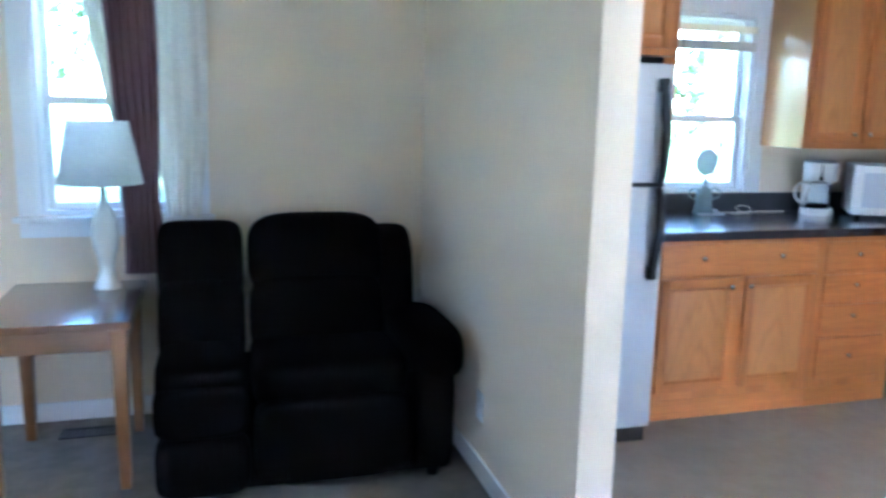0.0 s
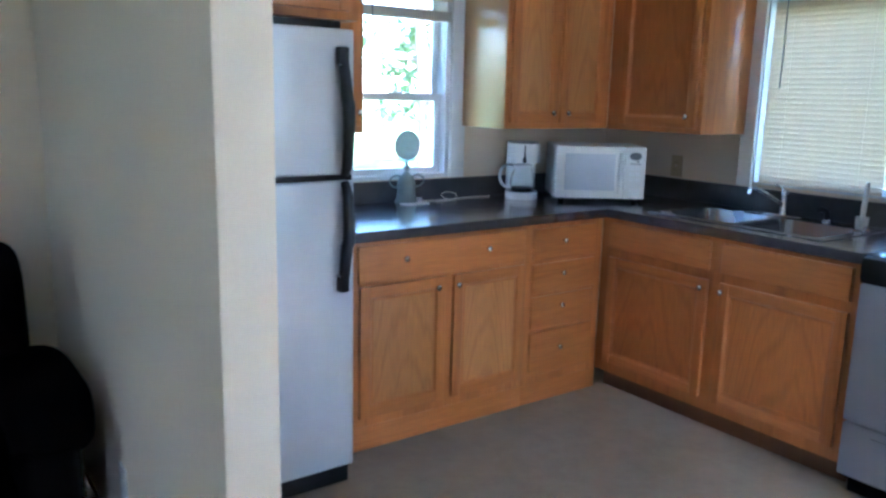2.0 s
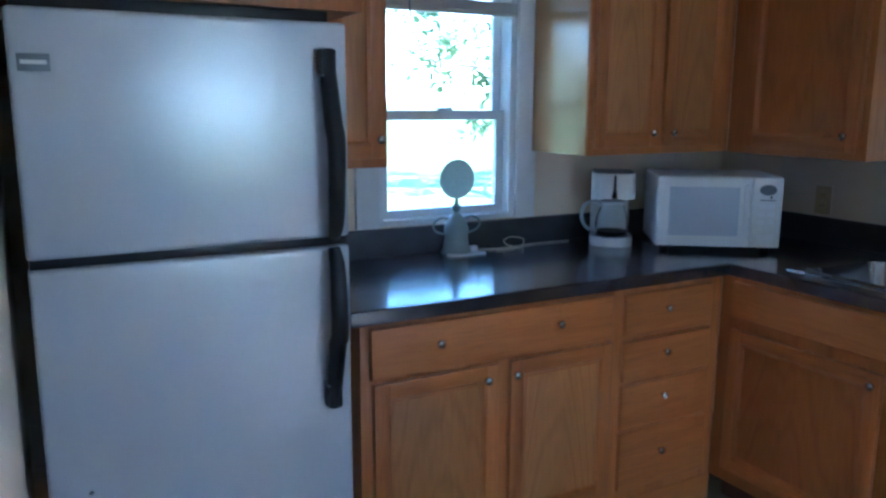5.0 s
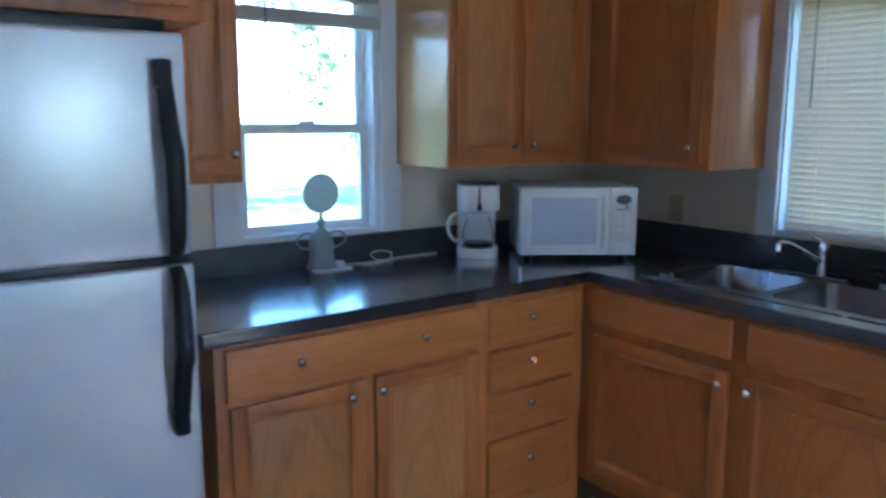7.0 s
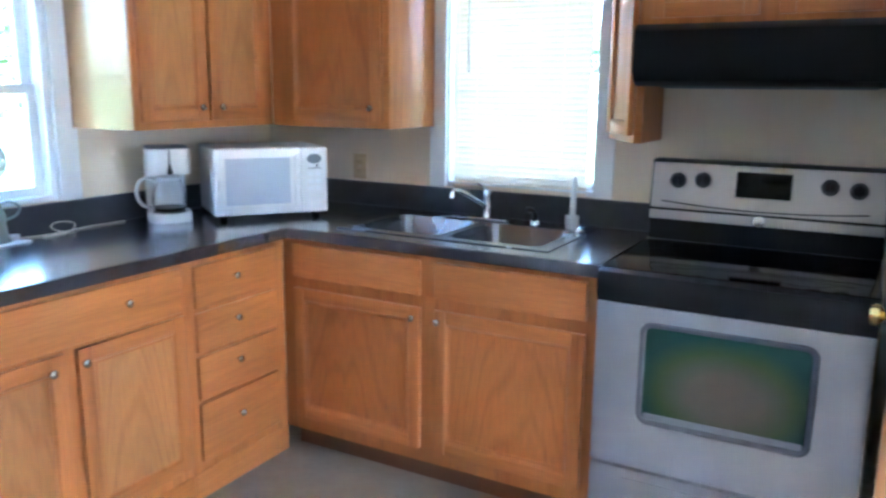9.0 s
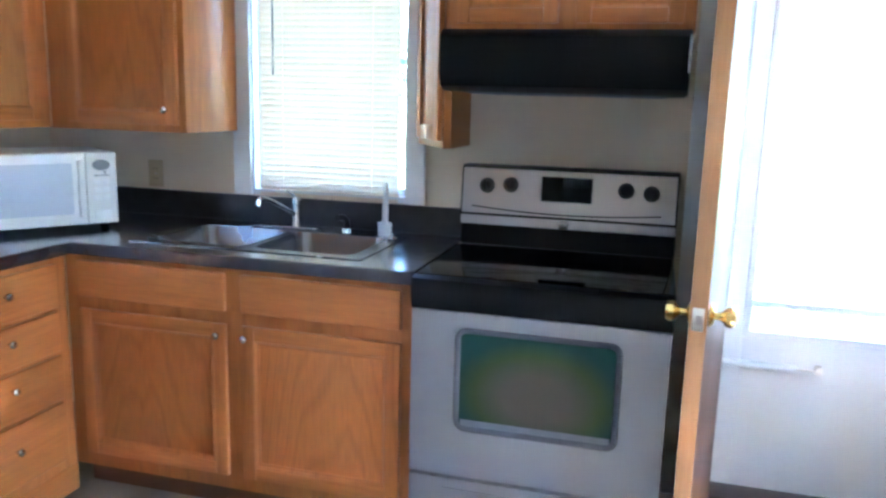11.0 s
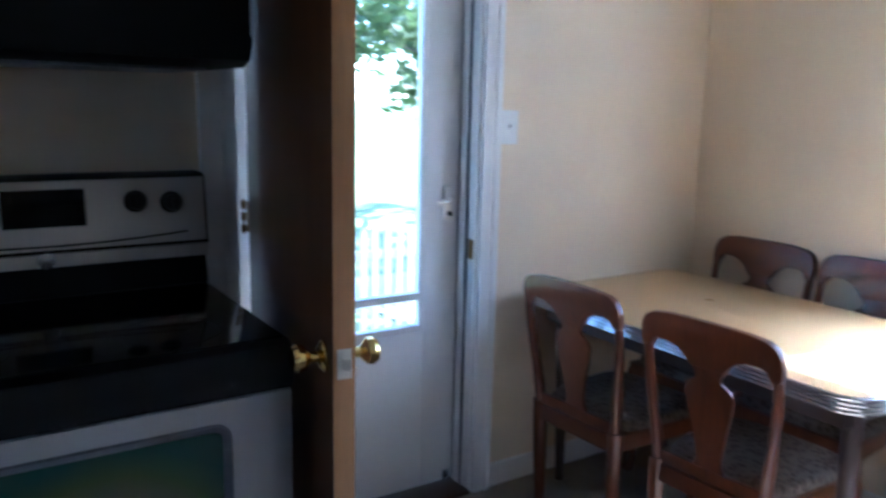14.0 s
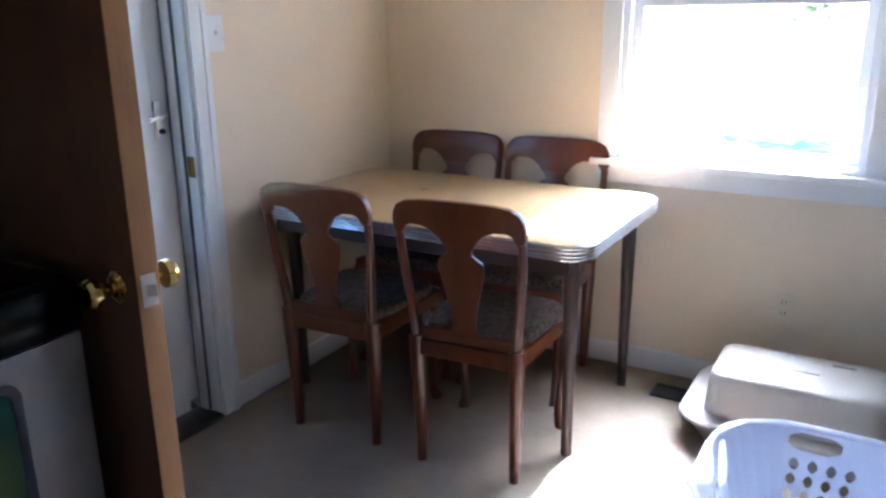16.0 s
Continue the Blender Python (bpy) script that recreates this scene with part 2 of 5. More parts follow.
def seat_cloth(name):
    """Woven seat cover in a small beige, grey and brown figure."""
    m, n, l, b = material(name)
    c, v = n.new("ShaderNodeTexCoord"), n.new("ShaderNodeTexVoronoi")
    v.inputs["Scale"].default_value = 55.0
    l.new(c.outputs["Object"], v.inputs["Vector"])
    r = ramp(n, l, v.outputs["Distance"], [(0.15, (0.045, 0.03, 0.024)), (0.4, (0.1, 0.077, 0.058)), (0.65, (0.14, 0.112, 0.087))])
    l.new(r.outputs["Color"], b.inputs["Base Color"])
    b.inputs["Roughness"].default_value = 0.9
    f = noise_node(n, l, 400.0)
    bump(n, l, b, f.outputs["Fac"], 0.5, 0.001)
    return m


def oven_glass(name):
    """Dark oven window; a green sheen is painted into its colour, growing towards its rim."""
    m, n, l, b = material(name)
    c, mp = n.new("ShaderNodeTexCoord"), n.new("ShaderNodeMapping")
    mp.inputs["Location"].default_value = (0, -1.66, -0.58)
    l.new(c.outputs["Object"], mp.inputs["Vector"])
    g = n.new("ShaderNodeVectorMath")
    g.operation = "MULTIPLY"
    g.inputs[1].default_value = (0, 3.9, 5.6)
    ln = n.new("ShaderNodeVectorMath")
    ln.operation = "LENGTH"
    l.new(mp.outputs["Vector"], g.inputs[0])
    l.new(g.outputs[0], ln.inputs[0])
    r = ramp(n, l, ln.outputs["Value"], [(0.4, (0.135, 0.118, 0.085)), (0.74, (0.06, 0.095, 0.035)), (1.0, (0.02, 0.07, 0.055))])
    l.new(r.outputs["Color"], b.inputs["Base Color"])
    b.inputs["Metallic"].default_value = 0.35
    b.inputs["Roughness"].default_value = 0.16
    return m


PAINT = plain("wall_paint", (0.775, 0.655, 0.49), 0.62, vary=0.03, scale=4, relief=0.0006, grain=220)
CEIL_PAINT = plain("ceiling_paint", (0.8, 0.79, 0.76), 0.8, vary=0.03, relief=0.001, grain=120)
WHITE = plain("white_paint", (0.8, 0.8, 0.79), 0.4, vary=0.04, scale=10)
VINYL_WHITE = plain("white_vinyl", (0.82, 0.83, 0.84), 0.35, vary=0.03)
STORM = plain("white_metal_paint", (0.78, 0.79, 0.8), 0.35, vary=0.04, scale=8)
OAK_Z = wood("oak_upright", "Z", (0.265, 0.078, 0.0155), (0.545, 0.2, 0.041))
OAK_X = wood("oak_along_x", "X", (0.265, 0.078, 0.0155), (0.545, 0.2, 0.041))
OAK_Y = wood("oak_along_y", "Y", (0.265, 0.078, 0.0155), (0.545, 0.2, 0.041))
# same oak in two tones: north panels painted paler for the light they catch
OAK_PANEL_X_LIT = wood("oak_panel_north_lit", "Z", (0.32, 0.118, 0.028), (0.56, 0.245, 0.065), arch="X")
OAK_PANEL_Y_DIM = wood("oak_panel_east_dim", "Z", (0.3, 0.098, 0.02), (0.55, 0.195, 0.038), arch="Y")
DOOR_WOOD = wood("door_veneer", "Z", (0.032, 0.0095, 0.0028), (0.092, 0.032, 0.0095), 0.45, 0.05)
DOOR_EDGE = wood("door_edge_wood", "Z", (0.3, 0.135, 0.048), (0.48, 0.25, 0.1), 0.55, 0.0)
TABLE_OAK = wood("end_table_wood", "X", (0.10, 0.042, 0.018), (0.2, 0.09, 0.035), 0.22, 0.9)
LEG_OAK = wood("end_table_leg_wood", "Z", (0.15, 0.065, 0.02), (0.29, 0.135, 0.045), 0.35, 0.2)
CHERRY = wood("cherry_chair_wood", "Z", (0.035, 0.0075, 0.0018), (0.118, 0.029, 0.0055), 0.32, 0.25)
SIDE_MAPLE = plain("laminate_cabinet_side", (0.46, 0.25, 0.10), 0.3, vary=0.06, scale=6, coat=0.25, coat_rough=0.15)
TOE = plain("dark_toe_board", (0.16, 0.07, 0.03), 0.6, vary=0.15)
COUNTER_TOP = plain("slate_laminate", (0.046, 0.044, 0.05), 0.22, vary=0.35, scale=60, grain=260, spec=0.6, coat=1.0, gloss_vary=0.04, coat_rough=0.16)
BACKSPLASH = plain("slate_laminate_splash", (0.04, 0.038, 0.042), 0.42, vary=0.35, scale=60, grain=260, spec=0.4)
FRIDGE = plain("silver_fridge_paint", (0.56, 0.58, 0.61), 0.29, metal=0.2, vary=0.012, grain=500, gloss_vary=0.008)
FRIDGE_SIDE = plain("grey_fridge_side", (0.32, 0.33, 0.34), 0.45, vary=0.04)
BLACK_PLASTIC = plain("black_plastic", (0.011, 0.012, 0.014), 0.36, vary=0.1, spec=0.35)
BLACK_GLASS = plain("black_ceramic_glass", (0.003, 0.003, 0.0032), 0.09, vary=0.1, spec=0.14)
BLACK_TRIM = plain("black_range_trim", (0.004, 0.004, 0.0045), 0.3, vary=0.1, spec=0.22)
BURNER = plain("burner_print", (0.007, 0.007, 0.008), 0.1, vary=0.1, spec=0.14)
KNOB = plain("knob_nickel", (0.62, 0.6, 0.57), 0.16, metal=1.0, vary=0.03)
CREAM_PLASTIC = plain("cream_plastic", (0.74, 0.65, 0.5), 0.4, vary=0.03)
BLACK_ENAMEL = plain("black_enamel", (0.004, 0.004, 0.0045), 0.4, vary=0.1, spec=0.14)
STAINLESS = plain("range_steel", (0.33, 0.33, 0.34), 0.36, metal=0.55, vary=0.03, grain=500)
PANEL_STEEL = plain("control_panel_steel", (0.5, 0.465, 0.43), 0.34, metal=0.5, vary=0.03, grain=500)
RIM_STEEL = plain("window_rim_steel", (0.1, 0.105, 0.12), 0.4, metal=0.5, vary=0.04, grain=500)
SINK_STEEL = plain("sink_steel", (0.34, 0.345, 0.36), 0.26, metal=1.0, vary=0.04, grain=500)
CHROME = plain("chrome", (0.58, 0.59, 0.62), 0.12, metal=1.0, vary=0.02)
NICKEL = plain("satin_nickel", (0.78, 0.76, 0.73), 0.3, metal=1.0, vary=0.04)
BRASS = plain("polished_brass", (0.83, 0.60, 0.22), 0.12, metal=1.0, vary=0.05)
OLD_BRASS = plain("worn_brass", (0.22, 0.15, 0.06), 0.3, metal=1.0, vary=0.15)
WHITE_PLASTIC = plain("white_plastic", (0.78, 0.78, 0.77), 0.3, vary=0.03)
BEIGE_PLASTIC = plain("beige_plastic", (0.55, 0.42, 0.24), 0.4, vary=0.05)
GREY_PLASTIC = plain("grey_plastic", (0.14, 0.15, 0.17), 0.35, vary=0.08)
MW_DOOR = plain("microwave_screen", (0.52, 0.56, 0.62), 0.42, vary=0.03)
BASKET = plain("pale_blue_white_plastic", (0.66, 0.70, 0.82), 0.35, vary=0.02)
TUB = plain("cream_white_plastic", (0.45, 0.435, 0.4), 0.4, vary=0.04)
CARPET = plain("grey_brown_carpet", (0.24, 0.215, 0.18), 0.95, vary=0.25, scale=40, relief=0.006, grain=320, spec=0.1)
VINYL = vinyl_floor("sheet_vinyl")
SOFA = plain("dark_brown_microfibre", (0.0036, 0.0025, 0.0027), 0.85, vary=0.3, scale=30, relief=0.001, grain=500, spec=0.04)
LAMINATE_TABLE = plain("cream_table_laminate", (0.56, 0.385, 0.19), 0.3, vary=0.06, scale=30, grain=300)
TABLE_EDGE = plain("ribbed_table_metal", (0.55, 0.55, 0.55), 0.25, metal=0.9, vary=0.1)
BROWN_METAL = plain("brown_enamelled_leg", (0.05, 0.03, 0.023), 0.42, vary=0.1)
SEAT = seat_cloth("woven_seat_cloth")
OVEN = oven_glass("painted_sheen_oven_glass")
PANE = glass("window_glass")
CARAFE_GLASS = glass("carafe_glass")
BLIND = sheer("blind_vinyl", (0.9, 0.79, 0.64), 0.42)
STACK = plain("stacked_blind_vinyl", (0.62, 0.58, 0.5), 0.5, vary=0.05)
SHADE = sheer("lamp_shade_cloth", (0.93, 0.92, 0.88), 0.85)
SHEER = sheer("off_white_curtain", (0.86, 0.83, 0.75), 0.25)
DRAPE = sheer("burgundy_curtain", (0.24, 0.14, 0.14), 0.42)
PALE_METAL = plain("pale_painted_metal", (0.27, 0.32, 0.3), 0.45, metal=0.1, vary=0.08)
FROSTED = sheer("frosted_disc", (0.6, 0.64, 0.6), 0.42)
CERAMIC = plain("pale_ceramic", (0.72, 0.74, 0.70), 0.2, vary=0.05, coat=0.4)
REGISTER = plain("dark_register_metal", (0.03, 0.035, 0.04), 0.45, metal=0.3, vary=0.1)
GRASS = plain("lawn_green", (0.12, 0.16, 0.05), 0.9, vary=0.4, scale=12, relief=0.02, grain=60)
BARK = plain("bark", (0.12, 0.09, 0.065), 0.9, vary=0.35, scale=40, relief=0.01, grain=50)
LEAF = leafy("leaves", (0.07, 0.11, 0.04), (0.15, 0.2, 0.075))
CONCRETE = plain("pale_concrete", (0.46, 0.44, 0.4), 0.85, vary=0.12, scale=6, relief=0.004, grain=80)
SHINGLE = plain("grey_shingle", (0.12, 0.115, 0.11), 0.9, vary=0.3, scale=30, relief=0.006, grain=60)
SIDING = plain("pale_siding", (0.72, 0.71, 0.68), 0.6, vary=0.05)
GREY_BOARD = plain("weathered_board", (0.34, 0.33, 0.32), 0.8, vary=0.15, scale=20)

# ---- structure ----
def wall_run(name, at, span, openings, label):
    """A wall with real openings. at(u, w): plan place of u along the wall, w into it. openings: (u0, u1, z0, z1)."""
    pieces, u = [], span[0]
    cuts = sorted(openings)

    def slab(u0, u1, z0, z1):
        if u1 - u0 > 0.001 and z1 - z0 > 0.001:
            (xa, ya), (xb, yb) = at(u0, 0.0), at(u1, THICK)
            pieces.append(box(min(xa, xb), min(ya, yb), z0, max(xa, xb), max(ya, yb), z1, 0))

    for u0, u1, z0, z1 in cuts:
        slab(u, u0, 0, CEIL)
        slab(u0, u1, 0, z0)
        slab(u0, u1, z1, CEIL)
        u = u1
    slab(u, span[1], 0, CEIL)
    return solid(name, join(*pieces), PAINT, label, "wall", kind="structure", smooth=0)


def north(u, w):
    return (u, WALL_N + w)


def south(u, w):
    return (u, WALL_S - w)


def west(u, w):
    return (WALL_W - w, u)


def east(u, w):
    return (WALL_E + w, u)


WIN_N, WIN_L, WIN_E, WIN_S = (2.265, 2.865, 1.032, 2.0), (-0.76, -0.12, 0.955, 2.0), (2.305, 2.975, 1.036, 2.0), (2.12, 2.975, 0.85, 2.0)
# two openings out of view, added and sized to brighten the living room
FILL_WIN_W = (3.05, 3.45, 1.0, 1.9)
FILL_WIN_S = (-1.3, -0.8, 0.95, 2.0)
DOORWAY = (0.318, 1.178, 0.0, 2.05)
wall_run("wall_north", north, (WALL_W, WALL_E + THICK), [WIN_N, WIN_L], "cream painted plaster wall with two windows")
wall_run("wall_south", south, (WALL_W, WALL_E + THICK), [FILL_WIN_S, WIN_S], "cream painted plaster wall behind the dining table")
wall_run("wall_east", east, (WALL_S, WALL_N), [WIN_E, DOORWAY], "cream painted plaster wall with window and back door")
wall_run("wall_west", west, (WALL_S, WALL_N), [FILL_WIN_W], "plain cream painted wall of the living room")
solid("wall_partition", box(PART_X0, PART_END, 0, PART_X1, WALL_N, CEIL, 0.006), PAINT, "cream painted partition wall beside the refrigerator", "wall", kind="structure")
solid("ceiling", box(WALL_W - THICK, WALL_S - THICK, CEIL, WALL_E + THICK, WALL_N + THICK, CEIL + 0.1, 0), CEIL_PAINT, "plain white ceiling", "ceiling", kind="structure")
solid("floor_kitchen", box(1.03, WALL_S - THICK, -0.12, WALL_E + THICK, WALL_N + THICK, 0, 0), VINYL, "mottled beige sheet vinyl kitchen floor", "floor", kind="structure")
solid("floor_living", box(WALL_W - THICK, WALL_S - THICK, -0.12, 1.03, WALL_N + THICK, 0.002, 0), CARPET, "grey-brown carpet of the living room", "floor", kind="structure")


def skirting(name, x0, y0, x1, y1):
    solid(name, box(x0, y0, 0.002, x1, y1, 0.092, 0.0055, 3), WHITE, "white painted baseboard", "baseboard", kind="structure")


skirting("baseboard_south", WALL_W, WALL_S, WALL_E - 0.013, WALL_S + 0.013)
skirting("baseboard_east", WALL_E - 0.013, WALL_S + 0.014, WALL_E, DOORWAY[0] - 0.074)
skirting("baseboard_partition", PART_X0 - 0.013, PART_END, PART_X0, WALL_N - 0.014)
skirting("baseboard_north", WALL_W, WALL_N - 0.013, PART_X0 - 0.014, WALL_N)
skirting("baseboard_west", WALL_W, WALL_S + 0.014, WALL_W + 0.013, WALL_N - 0.014)


def bx(at, u0, w0, z0, u1, w1, z1, bevel=0.003, seg=2):
    (xa, ya), (xb, yb) = at(u0, w0), at(u1, w1)
    return box(min(xa, xb), min(ya, yb), z0, max(xa, xb), max(ya, yb), z1, bevel, seg)


def grid_slab(us, vs, holes, put, bevel=0.0):
    """A slab over the cells of a grid, but for the holes; put(u, v, side) gives a corner's place."""
    bm, seen = bmesh.new(), {}

    def corner(i, j, k):
        if (i, j, k) not in seen:
            seen[i, j, k] = bm.verts.new(put(us[i], vs[j], k))
        return seen[i, j, k]

    full = {(i, j) for i in range(len(us) - 1) for j in range(len(vs) - 1)} - set(holes)
    for i, j in full:
        for k in (0, 1):
            bm.faces.new([corner(a, b, k) for a, b in ((i, j), (i + 1, j), (i + 1, j + 1), (i, j + 1))])
        for (di, dj), (p, q) in (((-1, 0), ((i, j), (i, j + 1))), ((1, 0), ((i + 1, j), (i + 1, j + 1))), ((0, -1), ((i, j), (i + 1, j))), ((0, 1), ((i, j + 1), (i + 1, j + 1)))):
            if (i + di, j + dj) not in full:
                bm.faces.new([corner(*p, 0), corner(*q, 0), corner(*q, 1), corner(*p, 1)])
    bmesh.ops.recalc_face_normals(bm, faces=list(bm.faces))
    if bevel:
        sharp = [e for e in bm.edges if len(e.link_faces) == 2 and e.calc_face_angle() > 0.5]
        bmesh.ops.bevel(bm, geom=sharp, offset=bevel, segments=2, profile=0.6, affect="EDGES")
    return bm


def ring(at, u0, u1, z0, z1, w0, w1, side, top, bottom, bevel=0.003):
    """A frame round an opening."""
    return grid_slab((u0, u0 + side, u1 - side, u1), (z0, z0 + bottom, z1 - top, z1), [(1, 1)], lambda u, z, k: (*at(u, (w0, w1)[k]), z), bevel)


def sash_window(name, at, opening, casing, label, rail, sill=True, stile=0.034, liner=0.028):
    """A white double-hung window: liner, two sashes with glass, boards round it."""
    u0, u1, z0, z1 = opening
    t = thing(name, (*at((u0 + u1) / 2, 0.05), z0), label, "window", kind="structure")
    part("frame", ring(at, u0 + 0.001, u1 - 0.001, z0 + 0.001, z1 - 0.001, 0.004, 0.12, liner, 0.028, 0.022), VINYL_WHITE, t)
    a, b = u0 + liner + 0.002, u1 - liner - 0.002
    low = part("sash", ring(at, a, b, z0 + 0.024, rail + 0.018, 0.045, 0.072, stile, 0.036, 0.03), VINYL_WHITE, t)
    up = part("sash", ring(at, a, b, rail - 0.018, z1 - 0.03, 0.075, 0.1, stile, 0.034, 0.036), VINYL_WHITE, t)
    for sash, q0, q1, w in ((low, z0 + 0.05, rail - 0.014, 0.058), (up, rail + 0.014, z1 - 0.06, 0.087)):
        p = part("pane", bx(at, a + stile - 0.004, w, q0, b - stile + 0.004, w + 0.004, q1, 0), PANE, sash, "clear glass", 0)
        p.visible_shadow = False
    part("latch", bx(at, (u0 + u1) / 2 - 0.03, 0.03, rail + 0.018, (u0 + u1) / 2 + 0.03, 0.05, rail + 0.03, 0.004), WHITE_PLASTIC, t)
    s = casing
    part("casing", bx(at, u0 - s, -0.016, z0, u0 + 0.004, 0.002, z1 + s, 0.004), WHITE, t)
    part("casing", bx(at, u1 - 0.004, -0.016, z0, u1 + s, 0.002, z1 + s, 0.004), WHITE, t)
    part("head_casing", bx(at, u0 + 0.0045, -0.016, z1 - 0.004, u1 - 0.0045, 0.002, z1 + s, 0.004), WHITE, t)
    if sill:
        part("sill", bx(at, u0 - s - 0.02, -0.045, z0 - 0.026, u1 + s + 0.02, 0.003, z0 - 0.001, 0.006), WHITE, t)
        part("apron", bx(at, u0 - s, -0.014, z0 - 0.095, u1 + s, 0.002, z0 - 0.0265, 0.004), WHITE, t)
    return t


sash_window("window_1", north, WIN_N, 0.085, "white double-hung kitchen window over the counter", 1.437, sill=False)
sash_window("window_2", north, WIN_L, 0.08, "white double-hung living room window behind the lamp", 1.46)
sash_window("window_3", east, WIN_E, 0.075, "white window over the sink behind a blind", 1.9, sill=False, stile=0.014, liner=0.01)
sash_window("window_4", south, WIN_S, 0.07, "bright double-hung window beside the dining table", 1.42)
# unseen windows added for the living room's light
sash_window("window_5", west, FILL_WIN_W, 0.07, "unseen white double-hung west window added to light the living room", 1.42)
sash_window("window_6", south, FILL_WIN_S, 0.07, "unseen narrow white double-hung window added to light the living room", 1.42)

# unseen roof, its eaves added to block steep sky light, and the gables under it
EAVE, RIDGE_Y, RIDGE_Z, EAVE_Z = 0.45, (WALL_S + WALL_N) / 2, 4.05, 2.4
ey0, ey1 = WALL_S - THICK - EAVE, WALL_N + THICK + EAVE
solid("roof", prism([(ey0, EAVE_Z), (RIDGE_Y, RIDGE_Z), (ey1, EAVE_Z), (ey1, EAVE_Z + 0.13), (RIDGE_Y, RIDGE_Z + 0.14), (ey0, EAVE_Z + 0.13)], WALL_W - 0.45, WALL_E + 0.45, "X"), SHINGLE, "unseen grey shingled roof, its eaves added to block sky light", "roof", kind="structure", smooth=0)
for name, x in (("gable_west", WALL_W - THICK), ("gable_east", WALL_E)):
    solid(name, prism([(WALL_S - THICK + 0.01, CEIL + 0.101), (WALL_N + THICK - 0.01, CEIL + 0.101), (RIDGE_Y, RIDGE_Z - 0.03)], x, x + THICK, "X"), SIDING, "unseen pale painted gable wall closing the added roof", "wall", kind="structure", smooth=0)

# doorway: jambs, casing, threshold
jd = thing("door_frame", (WALL_E, 0.75, 0), "white painted door frame and casing of the back door", "door frame", kind="structure")
D0, D1, _, DT = DOORWAY
part("jamb", box(WALL_E - 0.002, D0 - 0.001, 0.0, WALL_E + THICK, D0 + 0.018, DT, 0.002), WHITE, jd)
part("jamb", box(WALL_E - 0.002, D1 - 0.018, 0.0, WALL_E + THICK, D1 + 0.001, DT, 0.002), WHITE, jd)
part("head_jamb", box(WALL_E - 0.002, D0 + 0.0185, DT - 0.018, WALL_E + THICK, D1 - 0.0185, DT + 0.001, 0.002), WHITE, jd)
part("door_stop", box(WALL_E + 0.045, D0 + 0.0185, 0.02, WALL_E + 0.08, D0 + 0.031, DT - 0.0185, 0.002), WHITE, jd)
part("weather_strip", box(WALL_E + 0.0405, D0 + 0.0185, 0.02, WALL_E + 0.0445, D0 + 0.029, DT - 0.02, 0.001), GREY_PLASTIC, jd, "dark rubber weather strip")
for a, b in ((D0 - 0.072, D0 + 0.004), (D1 - 0.004, D1 + 0.09)):
    cs = part("casing", box(WALL_E - 0.017, a, 0.0, WALL_E, b, DT + 0.1, 0.004), WHITE, jd)
    part("bead", box(WALL_E - 0.022, a + 0.012, 0.0, WALL_E - 0.0172, a + 0.03, DT + 0.08, 0.002), WHITE, cs)
part("head_casing", box(WALL_E - 0.017, D0 + 0.0045, DT - 0.004, WALL_E, D1 - 0.0045, DT + 0.1, 0.004), WHITE, jd)
part("threshold", box(WALL_E - 0.02, D0 + 0.019, 0.0005, WALL_E + THICK + 0.02, D1 - 0.019, 0.018, 0.006), BROWN_METAL, jd, "dark metal threshold")
part("strike_plate", box(WALL_E + 0.004, D0 + 0.0183, 0.87, WALL_E + 0.036, D0 + 0.0205, 0.94, 0.001), OLD_BRASS, jd, "worn brass strike plate")

# ---- the open wooden back door ----
DOOR_PIV = Vector((WALL_E - 0.03, 1.095, 0))
door = thing("door_1", (0, 0, 0), "open stained wooden back door with brass knobs", "door", kind="structure")
L, T2 = 0.832, 0.0225
part("slab", box(-L + 0.0035, 0.0, 0.012, 0.0, 2 * T2, 2.03, 0.001), DOOR_WOOD, door)
part("edge_strip", box(-L, 0.0005, 0.012, -L + 0.003, 2 * T2 - 0.0005, 2.03, 0.0005), DOOR_EDGE, door, "paler wood edge")
for s, y in ((-1, -0.0005), (1, 2 * T2 + 0.0005)):
    knob = part("knob", lathe([(0.011, 0.0), (0.011, 0.028), (0.017, 0.034), (0.0265, 0.043), (0.0285, 0.055), (0.024, 0.064), (0.012, 0.068), (0.001, 0.069)], 24, (-L + 0.062, y, 0.905), "-Y" if s < 0 else "Y"), BRASS, door, "polished brass")
    part("rose", lathe([(0.031, 0.0), (0.031, 0.004), (0.022, 0.011), (0.013, 0.013)], 24, (-L + 0.062, y, 0.905), "-Y" if s < 0 else "Y"), BRASS, knob)
part("latch_plate", box(-L - 0.0015, 0.008, 0.875, -L + 0.0005, 2 * T2 - 0.008, 0.935, 0.0005), NICKEL, door, "bright metal latch plate")
part("latch_bolt", prism([(-L - 0.011, 0.013), (-L - 0.001, 0.013), (-L - 0.001, 0.027), (-L - 0.004, 0.027)], 0.894, 0.916), NICKEL, door)
for z in (0.26, 1.075, 1.8):
    h = part("hinge", box(0.0005, 0.01, z - 0.044, 0.003, 0.05, z + 0.044, 0.0005), OLD_BRASS, door, "worn brass hinge")
    part("pin", tube([(0.004, 0.058, z - 0.05), (0.004, 0.058, z + 0.05)], 0.003, 8), OLD_BRASS, h)
    for q in (-0.034, 0.0, 0.034):
        part("knuckle", tube([(0.004, 0.058, z + q - 0.011), (0.004, 0.058, z + q + 0.011)], 0.0075, 10), OLD_BRASS, h)
door.matrix_basis = Matrix.Translation(DOOR_PIV) @ pose(0, 0, 0, 0, 0, -8.4)

